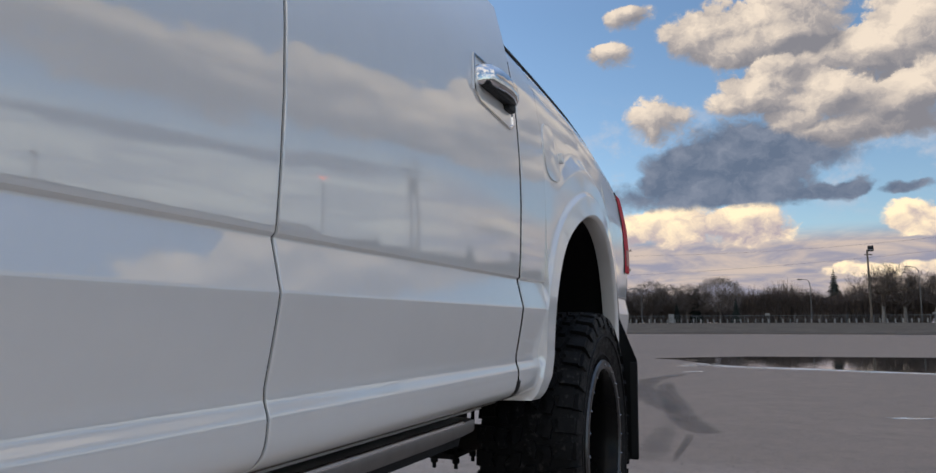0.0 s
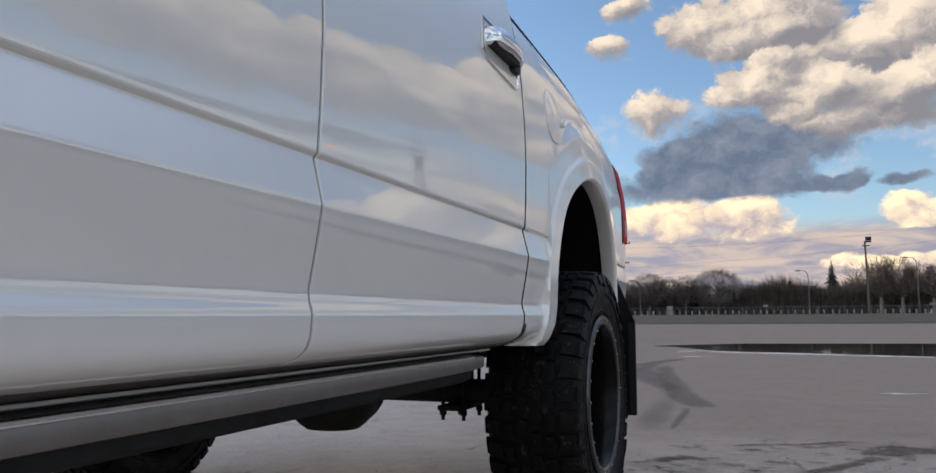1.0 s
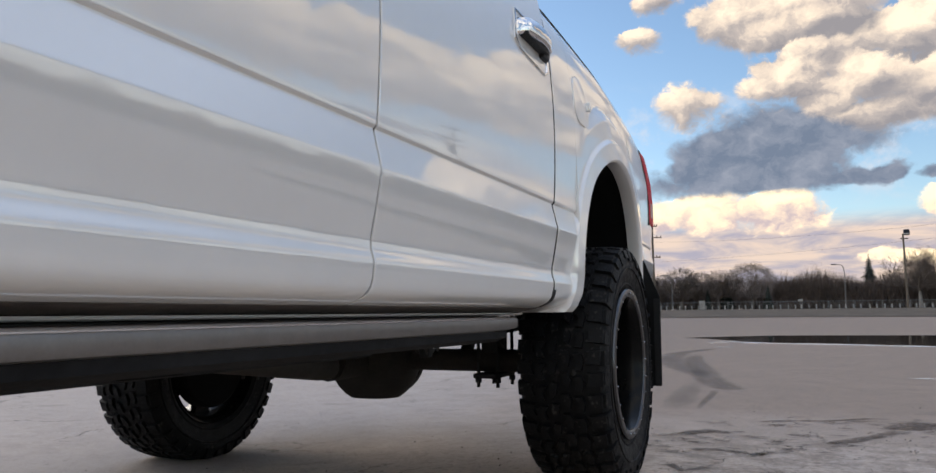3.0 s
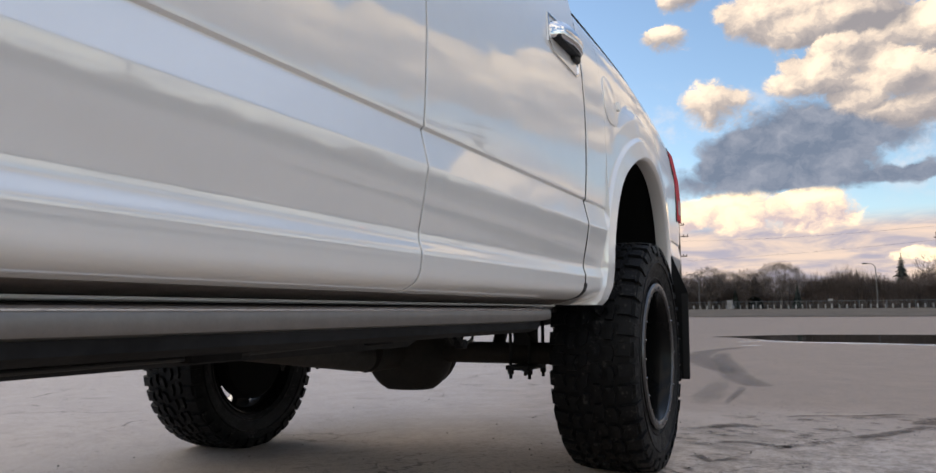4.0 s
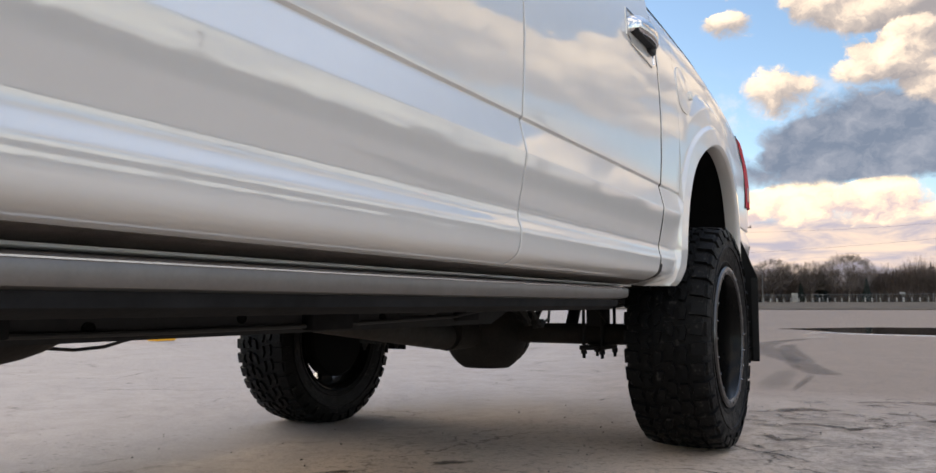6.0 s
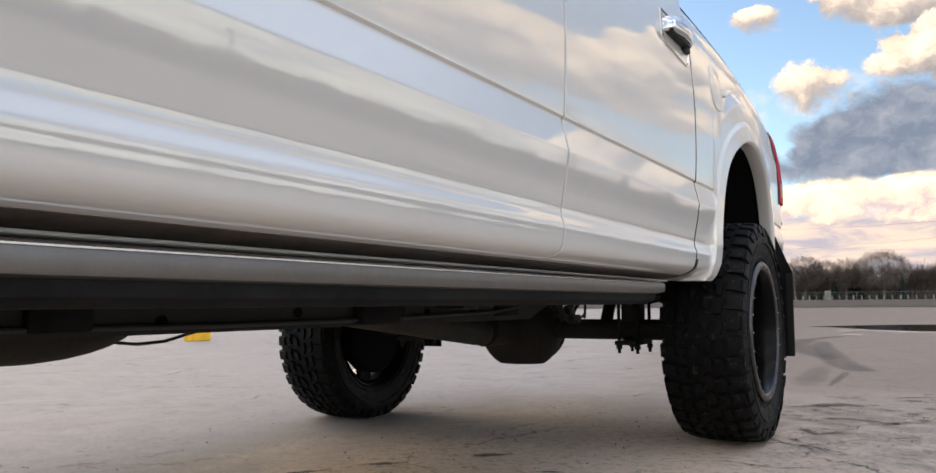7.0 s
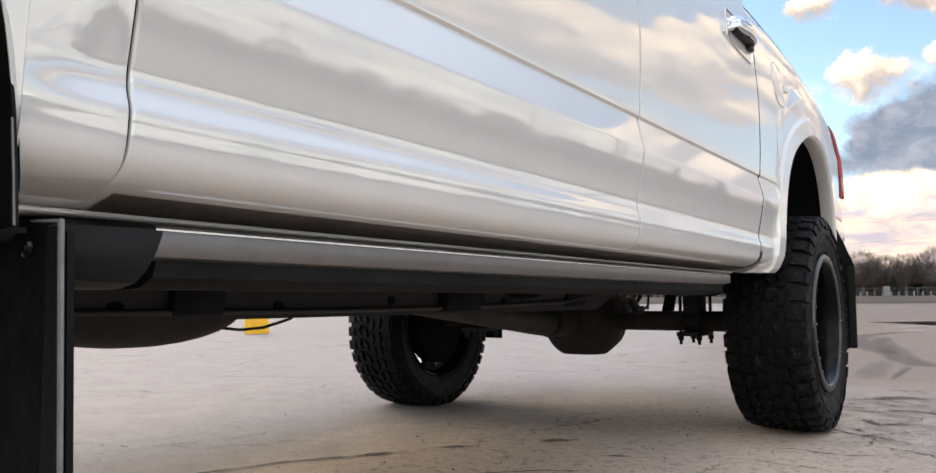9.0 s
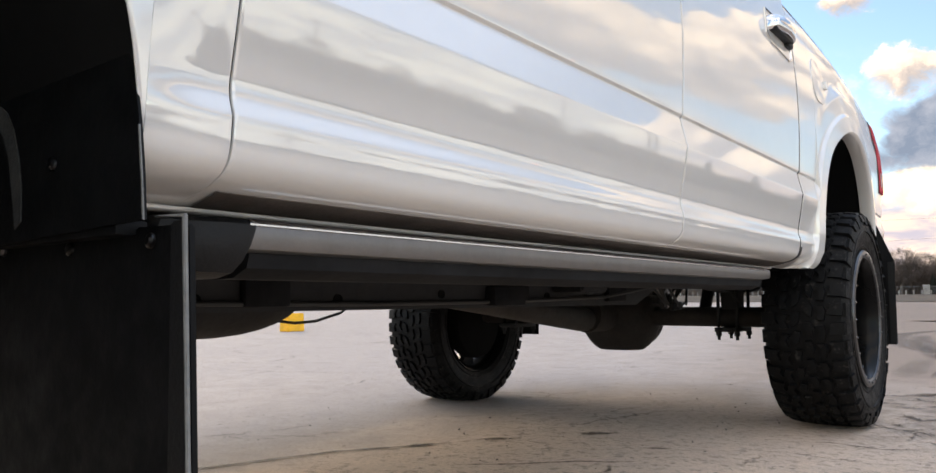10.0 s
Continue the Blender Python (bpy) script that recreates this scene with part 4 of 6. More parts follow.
def build_wheel():
    """Wheel at the origin, outer side towards +x."""
    barrel = lathe([(0.142, 0.286), (0.150, 0.283), (0.151, 0.262), (0.143, 0.254), (0.10, 0.246), (0.0, 0.236), (-0.10, 0.246), (-0.13, 0.262), (-0.140, 0.282), (-0.130, 0.286), (-0.11, 0.266), (0.0, 0.245), (0.12, 0.262)], 72, "x", True)
    for v in barrel.verts:
        v.co.yz = v.co.yz * 0.94
    wheel = link("wheel", barrel, RIM, 40)
    wheel.parent = truck
    part("tyre", tyre_mesh(), RUBBER, wheel, "black all-terrain tyre with chunky tread", 40)
    part("rim_lip", lathe([(0.1480, 0.271), (0.1545, 0.267), (0.156, 0.259), (0.1545, 0.246), (0.149, 0.241)], 72, "x"), LIP, wheel, "machined grey rim lip")
    part("hub", lathe([(0.03, 0.0), (0.035, 0.045), (0.02, 0.055), (-0.02, 0.065), (-0.03, 0.10), (-0.06, 0.105), (-0.06, 0.0)], 36, "x"), RIM, wheel)
    for k in range(6):
        a = 2 * math.pi * k / 6 + 0.3
        secs = []
        for r, w, x0, x1 in ((0.05, 0.045, -0.045, 0.004), (0.12, 0.040, -0.055, -0.014), (0.20, 0.050, -0.060, -0.018), (0.234, 0.062, -0.055, -0.005)):
            c, sn = math.cos(a), math.sin(a)
            secs.append([(x, r * c - t * sn, r * sn + t * c) for x, t in ((x1, -w * 0.7), (x1, w * 0.7), ((x0 + x1) / 2, w), (x0, w * 0.8), (x0, -w * 0.8), ((x0 + x1) / 2, -w))])
        part("spoke", ring_loft(secs), RIM, wheel)
    bolt_bm = lathe([(0.0, 0.0042), (0.003, 0.0042), (0.0045, 0.0030), (0.0045, 0.0)], 8, "x")
    me = bpy.data.meshes.new("bolt")
    bolt_bm.to_mesh(me)
    bolt_bm.free()
    me.materials.append(STEEL)
    for k in range(24):
        a = 2 * math.pi * k / 24
        b = new("bolt", me)
        b.location = (0.1550, 0.2535 * math.cos(a), 0.2535 * math.sin(a))
        b.parent = wheel
    part("brake_drum", lathe([(-0.14, 0.0), (-0.14, 0.185), (-0.128, 0.196), (-0.07, 0.196), (-0.065, 0.0)], 36, "x"), BLACKGAP, wheel)
    return wheel


WHEEL_X = 0.919
wheel = build_wheel()
wheel.matrix_basis = pose(WHEEL_X, AXLE_Y, AXLE_Z) @ Matrix.Diagonal((0.9, 0.953, 0.953, 1.0))
far_wheel = copy_thing(wheel, pose(-WHEEL_X, AXLE_Y, AXLE_Z - DIP - 0.004, 12, 0, 180))
far_wheel.scale = [1.02 * k for k in far_wheel.scale]
copy_thing(wheel, pose(WHEEL_X, FRONT_Y, AXLE_Z, 33, 0, 0))
copy_thing(wheel, pose(-WHEEL_X, FRONT_Y, AXLE_Z - DIP, 50, 0, 180))


# ---------------------------------------------------------------- mud flaps
def mud_flap(y, s):
    up = prism([(s * 0.60, 0.545), (s * 1.0135, 0.5555), (s * 1.009, 0.594), (s * 1.000, 0.647), (s * 0.990, 0.689), (s * 0.966, 0.73), (s * 0.942, 0.77), (s * 0.91, 0.83), (s * 0.90, 0.95), (s * 0.60, 0.95)], y - 0.0395, y - 0.0365, "y", 0.0006)
    flap = link("mud_flap", up, FLAP)
    flap.parent = truck
    tagged(flap, "black rubber mud flap with bolts")
    part("flap_sheet", prism([(s * 0.605, 0.20), (s * 1.066, 0.20), (s * 1.043, 0.552), (s * 0.605, 0.562)], y - 0.017, y - 0.0085, "y", 0.002), FLAP, flap)
    part("flap_edge", prism([(s * 1.032, 0.205), (s * 1.0685, 0.201), (s * 1.0455, 0.555), (s * 1.024, 0.555)], y - 0.022, y - 0.0175, "y", 0.002), PLASTIC, flap)
    # added pale strips: edge highlights of the flap, painted in
    part("edge_light_strip", prism([(s * 1.0695, 0.205), (s * 1.0720, 0.203), (s * 1.0482, 0.560), (s * 1.000, 0.5615), (s * 1.000, 0.560), (s * 1.0458, 0.5580)], y - 0.0235, y - 0.0195, "y", 0.0008), EDGELIGHT, flap, "added pale strip for the light caught by the flap's edge")
    part("edge_light_strip", prism([(s * 1.0118, 0.5555), (s * 1.0140, 0.5555), (s * 1.0095, 0.594), (s * 1.0025, 0.640), (s * 1.0005, 0.640), (s * 1.0073, 0.594)], y - 0.0405, y - 0.0393, "y"), EDGELIGHT, flap)
    part("flap_bracket", box((s * 0.62, y - 0.0365, 0.546), (s * 0.96, y - 0.006, 0.560), 0.002), FLAP, flap)
    # thin crescent, a lighter grey than the flap
    crescent = [(0.700, 0.705), (0.722, 0.695), (0.742, 0.672), (0.757, 0.640), (0.768, 0.605), (0.770, 0.570), (0.755, 0.562), (0.745, 0.600), (0.733, 0.640), (0.716, 0.668), (0.690, 0.685)]
    part("crescent_patch", prism([(s * x, z) for x, z in crescent], y - 0.0408, y - 0.0394, "y", 0.0004), GREYPATCH, flap, "grey crescent patch on the flap")
    for bx, bz in ((0.988, 0.540), (0.835, 0.539), (0.672, 0.545), (0.849, 0.750), (0.840, 0.623)):
        b = lathe([(0.0, 0.0072), (-0.003, 0.0068), (-0.005, 0.0038), (-0.005, 0.0)], 12, "y")
        bmesh.ops.translate(b, vec=(s * bx, y - (0.0175 if bz < 0.6 else 0.0400), bz), verts=b.verts)
        part("flap_bolt", b, LIP, flap)


for s in (1, -1):
    mud_flap(-2.953, s)
    rear = prism([(s * 0.72, 0.287), (s * 1.080, 0.287), (s * 1.083, 0.642), (s * 1.006, 0.838), (s * 0.72, 0.838)], 0.346, 0.356, "y", 0.002)
    rear_flap = part("mud_flap", rear, FLAP, truck, "black rubber rear mud flap")
    part("flap_edge", prism([(s * 1.056, 0.292), (s * 1.0825, 0.292), (s * 1.0855, 0.638), (s * 1.058, 0.638)], 0.340, 0.3455, "y", 0.002), PLASTIC, rear_flap)


# ---------------------------------------------------------------- powered running boards, folded up
for s in (1, -1):
    y0, y1 = -2.83, -0.935
    sec = [(0.800, 0.573), (0.912, 0.5745), (0.927, 0.574), (0.9345, 0.571), (0.937, 0.566), (0.937, 0.5475), (0.9345, 0.5420), (0.9255, 0.5390), (0.86, 0.535), (0.80, 0.530)]
    ends = [(y0, 1.0), (y0 + 0.004, 1.0), (y1 - 0.16, 1.0), (y1 - 0.06, 0.96), (y1, 0.86)]
    secs = []
    for y, f in ends:
        secs.append([(s * x, y, 0.573 - (0.573 - z) * f) for x, z in sec])
    board = part("running_board", ring_loft(secs), ALU, truck, "aluminium powered running board folded under the sill")
    part("board_edge", ring_loft([[(s * x, y, z) for x, z in ((0.928, 0.5730), (0.9310, 0.5755), (0.9358, 0.5735), (0.9382, 0.5700), (0.9382, 0.5680), (0.930, 0.5675))] for y in (y0 + 0.001, y0 + 0.003, y1 - 0.06)]), BRIGHT, board, "bright top edge of the board")
    part("step_pad", box((s * 0.79, y0 + 0.01, 0.5735), (s * 0.890, y1 - 0.02, 0.5775), 0.001), PLASTIC, board, "black ribbed step pad")
    part("board_shroud", prism([(s * 0.70, 0.530), (s * 0.860, 0.5105), (s * 0.895, 0.5115), (s * 0.920, 0.5220), (s * 0.9250, 0.5385), (s * 0.86, 0.5345), (s * 0.70, 0.545)], y0 + 0.01, y1 - 0.05, "y"), SHROUD, board, "black underside of the board")
    nose = [(0.80, 0.574), (0.912, 0.5755), (0.930, 0.5745), (0.9375, 0.569), (0.9385, 0.560), (0.9385, 0.546), (0.932, 0.528), (0.920, 0.516), (0.895, 0.5105), (0.86, 0.510), (0.80, 0.525)]
    cap = []
    for y, f in ((y0 - 0.105, 0.50), (y0 - 0.085, 0.80), (y0 - 0.03, 0.97), (y0, 1.0), (y0 + 0.012, 1.0)):
        # the joint with the board leans forward towards the bottom
        cap.append([(s * (0.80 + (x - 0.80) * f), y - 0.35 * (0.575 - z), 0.575 - (0.575 - z) * (0.45 + 0.55 * f)) for x, z in nose])
    part("board_end_cap", ring_loft(cap), PLASTIC, board, "black plastic end cap")
    for y in (-2.55, -1.20):
        part("swing_arm", box((s * 0.72, y - 0.03, 0.531), (s * 0.80, y + 0.03, 0.59), 0.012), GALV, board)

# ---------------------------------------------------------------- chassis
for s in (1, -1):
    rail = prism([(0.466, -4.1), (0.466, -0.95), (0.60, -0.55), (0.66, -0.30), (0.66, 0.15), (0.56, 0.50), (0.56, 0.95), (0.66, 0.95), (0.70, 0.50), (0.78, 0.15), (0.78, -0.30), (0.70, -0.62), (0.59, -0.95), (0.59, -4.1)], s * 0.42, s * 0.50, "x")
    for v in rail.verts:
        v.co = (v.co.x, v.co.z, v.co.y)
    part("frame_rail", rail, FRAME, truck)
# holes, brackets and lines along the near faces of the rails
rng = random.Random(8)
for s in (1, -1):
    for y in (-2.80, -2.62, -2.30, -1.98, -1.52, -1.30):
        hole = lathe([(0.0, 0.0), (0.0, 0.008), (0.002, 0.010), (-0.004, 0.011)], 14, "x")
        bmesh.ops.transform(hole, matrix=Matrix.Translation((s * 0.5005, y, 0.487 + rng.uniform(0.0, 0.012))) @ Matrix.Diagonal((s, rng.uniform(1.0, 1.6), 1.0, 1.0)), verts=hole.verts)
        part("rail_hole", hole, BLACKGAP, truck)
    for y, w, z0 in ((-2.48, 0.05, 0.474), (-1.74, 0.07, 0.470), (-1.66, 0.03, 0.476), (-1.12, 0.06, 0.478)):
        part("rail_bracket", box((s * 0.498, y - w, z0), (s * (0.515 + rng.uniform(0, 0.02)), y + w, z0 + 0.05), 0.008), SHROUD, truck)
    part("fuel_line", tube([(s * 0.508, -2.70, 0.482), (s * 0.509, -2.20, 0.478), (s * 0.512, -1.70, 0.481), (s * 0.515, -1.20, 0.492), (s * 0.53, -0.85, 0.53)], 0.005, 8), WIRE, truck)
    part("body_mount", tube([(s * 0.54, -1.42, 0.50), (s * 0.54, -1.42, 0.515), (s * 0.54, -1.42, 0.59)], [0.045, 0.055, 0.04], 14), FRAME, truck)
    part("mount_arm", prism([(-1.50, 0.505), (-1.34, 0.505), (-1.36, 0.56), (-1.48, 0.56)], s * 0.50, s * 0.60, "x", 0.006), FRAME, truck)
for y, z in ((-2.95, 0.49), (-2.1, 0.49), (-1.25, 0.49), (0.45, 0.62)):
    part("cross_member", box((-0.42, y - 0.05, z), (0.42, y + 0.05, z + 0.08), 0.012), FRAME, truck)
tr = lathe([(-0.42, 0.0), (-0.42, 0.17), (-0.10, 0.165), (0.05, 0.13), (0.40, 0.11), (0.52, 0.07), (0.60, 0.05), (0.60, 0.0)], 28, "y")
bmesh.ops.translate(tr, vec=(0.0, -2.75, 0.58), verts=tr.verts)
part("transmission", tr, FRAME, truck)
pan = bmesh.new()
bmesh.ops.create_uvsphere(pan, u_segments=28, v_segments=16, radius=1.0)
for v in pan.verts:
    c = v.co
    v.co = (0.17 * math.copysign(abs(c.x) ** 0.7, c.x), -2.31 + 0.29 * math.copysign(abs(c.y) ** 0.9, c.y), 0.505 + 0.109 * c.z)
part("transmission_pan", pan, FRAME, truck)
part("hanging_cable", tube([(0.10, -2.20, 0.47), (0.06, -2.12, 0.437), (0.03, -2.02, 0.4265), (0.02, -1.94, 0.4295), (0.01, -1.84, 0.450), (0.0, -1.74, 0.50)], 0.004, 6), WIRE, truck, "thin black hanging cable")
part("drive_shaft", tube([(0.02, -2.10, 0.56), (0.03, -1.41, 0.512), (0.035, -0.52, 0.402), (0.036, -0.42, 0.396)], [0.05, 0.050, 0.050, 0.046], 18), SHAFT, truck, "dull steel drive shaft")
part("shaft_yoke", tube([(0.035, -0.46, 0.418), (0.036, -0.28, 0.405)], [0.075, 0.06], 16), RUST, truck)
part("axle_tube", tube([(-0.74, AXLE_Y, AXLE_Z), (0.74, AXLE_Y, AXLE_Z)], 0.042, 20), RUST, truck, "rusty rear axle tube")
diff = bmesh.new()
bmesh.ops.create_uvsphere(diff, u_segments=32, v_segments=18, radius=1.0)
for v in diff.verts:
    c = v.co
    v.co = (0.030 + 0.180 * math.copysign(abs(c.x) ** 0.85, c.x), AXLE_Y + 0.17 * c.y, AXLE_Z + max(-0.152, 0.175 * c.z))
part("differential", diff, RUST, truck, "rusty differential housing")
ringd = lathe([(-0.012, 0.12), (-0.012, 0.150), (0.012, 0.150), (0.012, 0.12)], 28, "y")
bmesh.ops.translate(ringd, vec=(0.045, AXLE_Y + 0.10, AXLE_Z), verts=ringd.verts)
part("differential_cover", ringd, RUST, truck)
for s in (1, -1):
    for i in range(4):
        half = 0.72 - 0.15 * i
        pts = []
        for k in range(13):
            u = -1 + 2 * k / 12
            y = AXLE_Y + 0.02 + half * u
            pts.append((y, 0.545 + 0.10 * (half * u / 0.72) ** 2 - 0.012 * i))
        outline = pts + [(y, z + 0.009) for y, z in pts[::-1]]
        part("leaf_spring", prism(outline, s * 0.545 - 0.032, s * 0.545 + 0.032, "x"), FRAME, truck)
    part("spring_perch", box((s * 0.50, AXLE_Y - 0.10, 0.348), (s * 0.59, AXLE_Y + 0.10, 0.366), 0.004), FRAME, truck)
    part("lift_block", box((s * 0.512, AXLE_Y - 0.05, 0.44), (s * 0.578, AXLE_Y + 0.05, 0.512), 0.004), FRAME, truck)
    for dy in (-0.065, 0.085):
        for dx in (-0.038, 0.038):
            part("u_bolt", tube([(s * 0.545 + dx, AXLE_Y + dy, 0.314), (s * 0.545 + dx, AXLE_Y + dy, 0.575)], 0.007, 8), FRAME, truck)
            part("u_bolt_nut", tube([(s * 0.545 + dx, AXLE_Y + dy, 0.331), (s * 0.545 + dx, AXLE_Y + dy, 0.348)], 0.013, 6), FRAME, truck)
    part("shock_absorber", tube([(s * 0.40, AXLE_Y + 0.06, 0.42), (s * 0.38, AXLE_Y + 0.30, 0.74)], 0.026, 14), FRAME, truck)
    part("brake_line", tube([(s * 0.60, AXLE_Y - 0.06, 0.46), (s * 0.52, AXLE_Y - 0.20, 0.60), (s * 0.50, -0.45, 0.56), (s * 0.47, -0.62, 0.64)], 0.006, 6), WIRE, truck)
part("exhaust_pipe", tube([(-0.24, -2.6, 0.52), (-0.26, -1.9, 0.515), (-0.30, -1.2, 0.50)], 0.032, 16), GALV, truck)
part("muffler", tube([(-0.31, -1.22, 0.55), (-0.31, -1.18, 0.55), (-0.31, -0.72, 0.56), (-0.31, -0.68, 0.56)], [0.05, 0.10, 0.10, 0.05], 24), GALV, truck, "dull steel muffler")
part("tail_pipe", tube([(-0.31, -0.70, 0.56), (-0.36, -0.45, 0.66), (-0.40, -0.12, 0.70), (-0.60, 0.30, 0.56), (-0.72, 0.70, 0.52)], 0.03, 14), GALV, truck)
part("fuel_tank", box((0.10, -1.95, 0.47), (0.41, -0.98, 0.60), 0.05, segments=4), FRAME, truck, "black fuel tank")
part("parking_brake_cable", tube([(-0.50, -2.45, 0.46), (-0.50, -2.1, 0.425), (-0.50, -1.75, 0.435), (-0.49, -1.35, 0.485)], 0.006, 6), WIRE, truck)
part("wiring_loom", tube([(0.52, -1.15, 0.60), (0.53, -0.9, 0.57), (0.54, -0.62, 0.60), (0.53, -0.45, 0.55), (0.50, -0.30, 0.62)], 0.008, 6), WIRE, truck)

# loose hoses, lines and clips over the axle
rng = random.Random(21)
for k in range(6):
    y0, z0 = -0.62 + 0.07 * k, 0.50 + rng.uniform(-0.01, 0.02)
    pts = [(0.50 - 0.05 * k, y0 - 0.10, z0 + 0.06)]
    for j in range(4):
        pts.append((0.50 - 0.05 * k + rng.uniform(-0.03, 0.03), y0 + 0.035 * j, z0 - 0.035 + rng.uniform(-0.02, 0.025)))
    pts.append((0.48 - 0.04 * k, y0 + 0.17, z0 + 0.05))
    part("brake_hose", tube(pts, rng.uniform(0.004, 0.007), 6), WIRE, truck)
    part("hose_clip", box((0.49 - 0.05 * k, y0 + 0.02, z0 - 0.05), (0.51 - 0.05 * k, y0 + 0.05, z0 - 0.02), 0.003), FRAME, truck)


# ---------------------------------------------------------------- marks on the lot
def band_patch(name, path, widths, z, material, label, category):
    bm = bmesh.new()
    layer = bm.verts.layers.float.new("fade")
    rows = []
    for i, (x, y) in enumerate(path):
        a, b = path[max(0, i - 1)], path[min(len(path) - 1, i + 1)]
        d = Vector((b[0] - a[0], b[1] - a[1])).normalized()
        n = Vector((-d.y, d.x)) * widths[i]
        end = 0.0 if i in (0, len(path) - 1) else 1.0
        row = []
        for u, f in ((-1, 0.0), (-0.5, 0.8), (0, 1.0), (0.5, 0.8), (1, 0.0)):
            v = bm.verts.new((x + n.x * u, y + n.y * u, z + ground_z(x + n.x * u, y + n.y * u)))
            v[layer] = f * end
            row.append(v)
        rows.append(row)
    for a, b in zip(rows, rows[1:]):
        for k in range(4):
            bm.faces.new((a[k], a[k + 1], b[k + 1], b[k]))
    return tagged(link(name, bm, material), label, category, kind="stuff")


flat_patch("wet_rim_sheen", [(-0.6, 13.6), (0.1, 12.1), (0.8, 11.6), (2.2, 11.3), (3.6, 10.7), (6.0, 10.2), (6.0, 13.0), (2.0, 13.8)], 0.003, WETSHEEN, 0.7, "thin wet film at the puddle's edge with its sky sheen painted pale", "wet patch", "stuff")
flat_patch("puddle", [(-1.0, 15.7), (-0.4, 15.0), (0.1, 13.8), (0.5, 12.7), (1.1, 12.25), (2.0, 12.0), (2.9, 11.6), (3.9, 11.2), (5.6, 10.8), (9.0, 10.6), (12.5, 11.0), (13.5, 13.0), (12.5, 15.2), (9.0, 16.9), (6.0, 17.5), (4.2, 17.2), (2.4, 16.9), (1.0, 16.6), (0.0, 16.1)], 0.006, WATER, 0.7, "shallow puddle mirroring the bare trees", "puddle", "structure")
for path, widths in (
        ([(0.45, 10.5), (0.16, 9.4), (-0.06, 8.6), (0.0, 7.2), (0.30, 5.95), (0.62, 4.85), (0.85, 3.9)], [0.12, 0.22, 0.26, 0.26, 0.24, 0.18, 0.08]),
        ([(0.22, 8.7), (0.30, 7.4), (0.42, 6.5), (0.58, 5.6), (0.83, 4.15), (0.97, 3.6), (1.10, 3.27), (1.22, 3.2)], [0.08, 0.16, 0.17, 0.18, 0.19, 0.19, 0.17, 0.05]),
        ([(0.98, 3.4), (1.00, 2.9), (1.00, 2.3), (1.01, 1.7)], [0.035, 0.045, 0.032, 0.015])):
    band_patch("tyre_smear", path, widths, 0.003, SMEAR, "dark curved tyre smear on the concrete", "tyre mark")
band_patch("tyre_smear", [(0.74, 4.1), (0.80, 3.2), (0.84, 2.4), (0.88, 1.5)], [0.06, 0.13, 0.14, 0.08], 0.0034, FAINT, "faint dusty tyre smear on the concrete", "tyre mark")
# mud carried in beside the rear wheel
for path, widths in (
        ([(1.96, 1.42), (2.04, 1.56), (2.12, 1.66), (2.20, 1.70), (2.32, 1.74), (2.6, 1.9)], [0.05, 0.15, 0.17, 0.15, 0.09, 0.04]),
        ([(2.08, 1.52), (1.96, 1.35), (1.88, 1.21), (1.79, 1.07), (1.70, 0.97), (1.62, 0.97)], [0.05, 0.055, 0.05, 0.055, 0.05, 0.03]),
        ([(1.29, 1.48), (1.43, 1.60), (1.60, 1.68), (1.73, 1.73), (1.89, 1.86), (2.06, 1.88)], [0.02, 0.03, 0.025, 0.02, 0.035, 0.02]),
        ([(0.97, 0.93), (1.06, 1.04), (1.16, 1.15), (1.25, 1.12), (1.34, 1.20)], [0.03, 0.06, 0.075, 0.06, 0.03]),
        ([(1.10, 0.57), (1.18, 0.61), (1.25, 0.64), (1.33, 0.60), (1.42, 0.57)], [0.025, 0.04, 0.045, 0.04, 0.02]),
        ([(1.05, 0.20), (1.12, 0.24), (1.18, 0.14), (1.24, 0.21), (1.32, 0.43)], [0.02, 0.035, 0.035, 0.035, 0.02]),
        ([(1.05, 0.03), (1.12, -0.02), (1.18, -0.16)], [0.02, 0.028, 0.015]),
        ([(1.46, 0.75), (1.52, 0.74), (1.60, 0.76)], [0.03, 0.05, 0.03])):
    band_patch("mud_mark", path, widths, 0.0036, MUD, "dark brown mud mark left by a tyre", "mud mark")
for x, y, rx, ry in ((0.10, 12.3, 0.28, 0.22), (0.45, 13.0, 0.30, 0.20), (0.38, 10.4, 0.26, 0.16)):
    flat_patch("wet_rim_sheen", ragged(x, y, rx, ry, 24, 0.35, 0.3, int(x * 100)), 0.0034, WETSHEEN, 0.5, "thin wet film at the puddle's edge with its sky sheen painted pale", "wet patch", "stuff")
for k, (x, y, rx, ry) in enumerate(((9.8, 15.9, 0.75, 0.45), (9.6, 17.3, 0.55, 0.5), (8.8, 16.8, 0.5, 0.45), (8.9, 18.8, 0.8, 0.5), (8.3, 20.2, 1.1, 0.6), (29.0, 47.0, 2.2, 2.0), (47.5, 38.5, 2.6, 1.6), (56.0, 40.0, 2.6, 1.6))):
    flat_patch("puddle", ragged(x, y, rx, ry, 28, 0.35, -0.4, 40 + k), 0.006, WATER, 0.7, "shallow puddle on the open lot", "puddle", "structure")


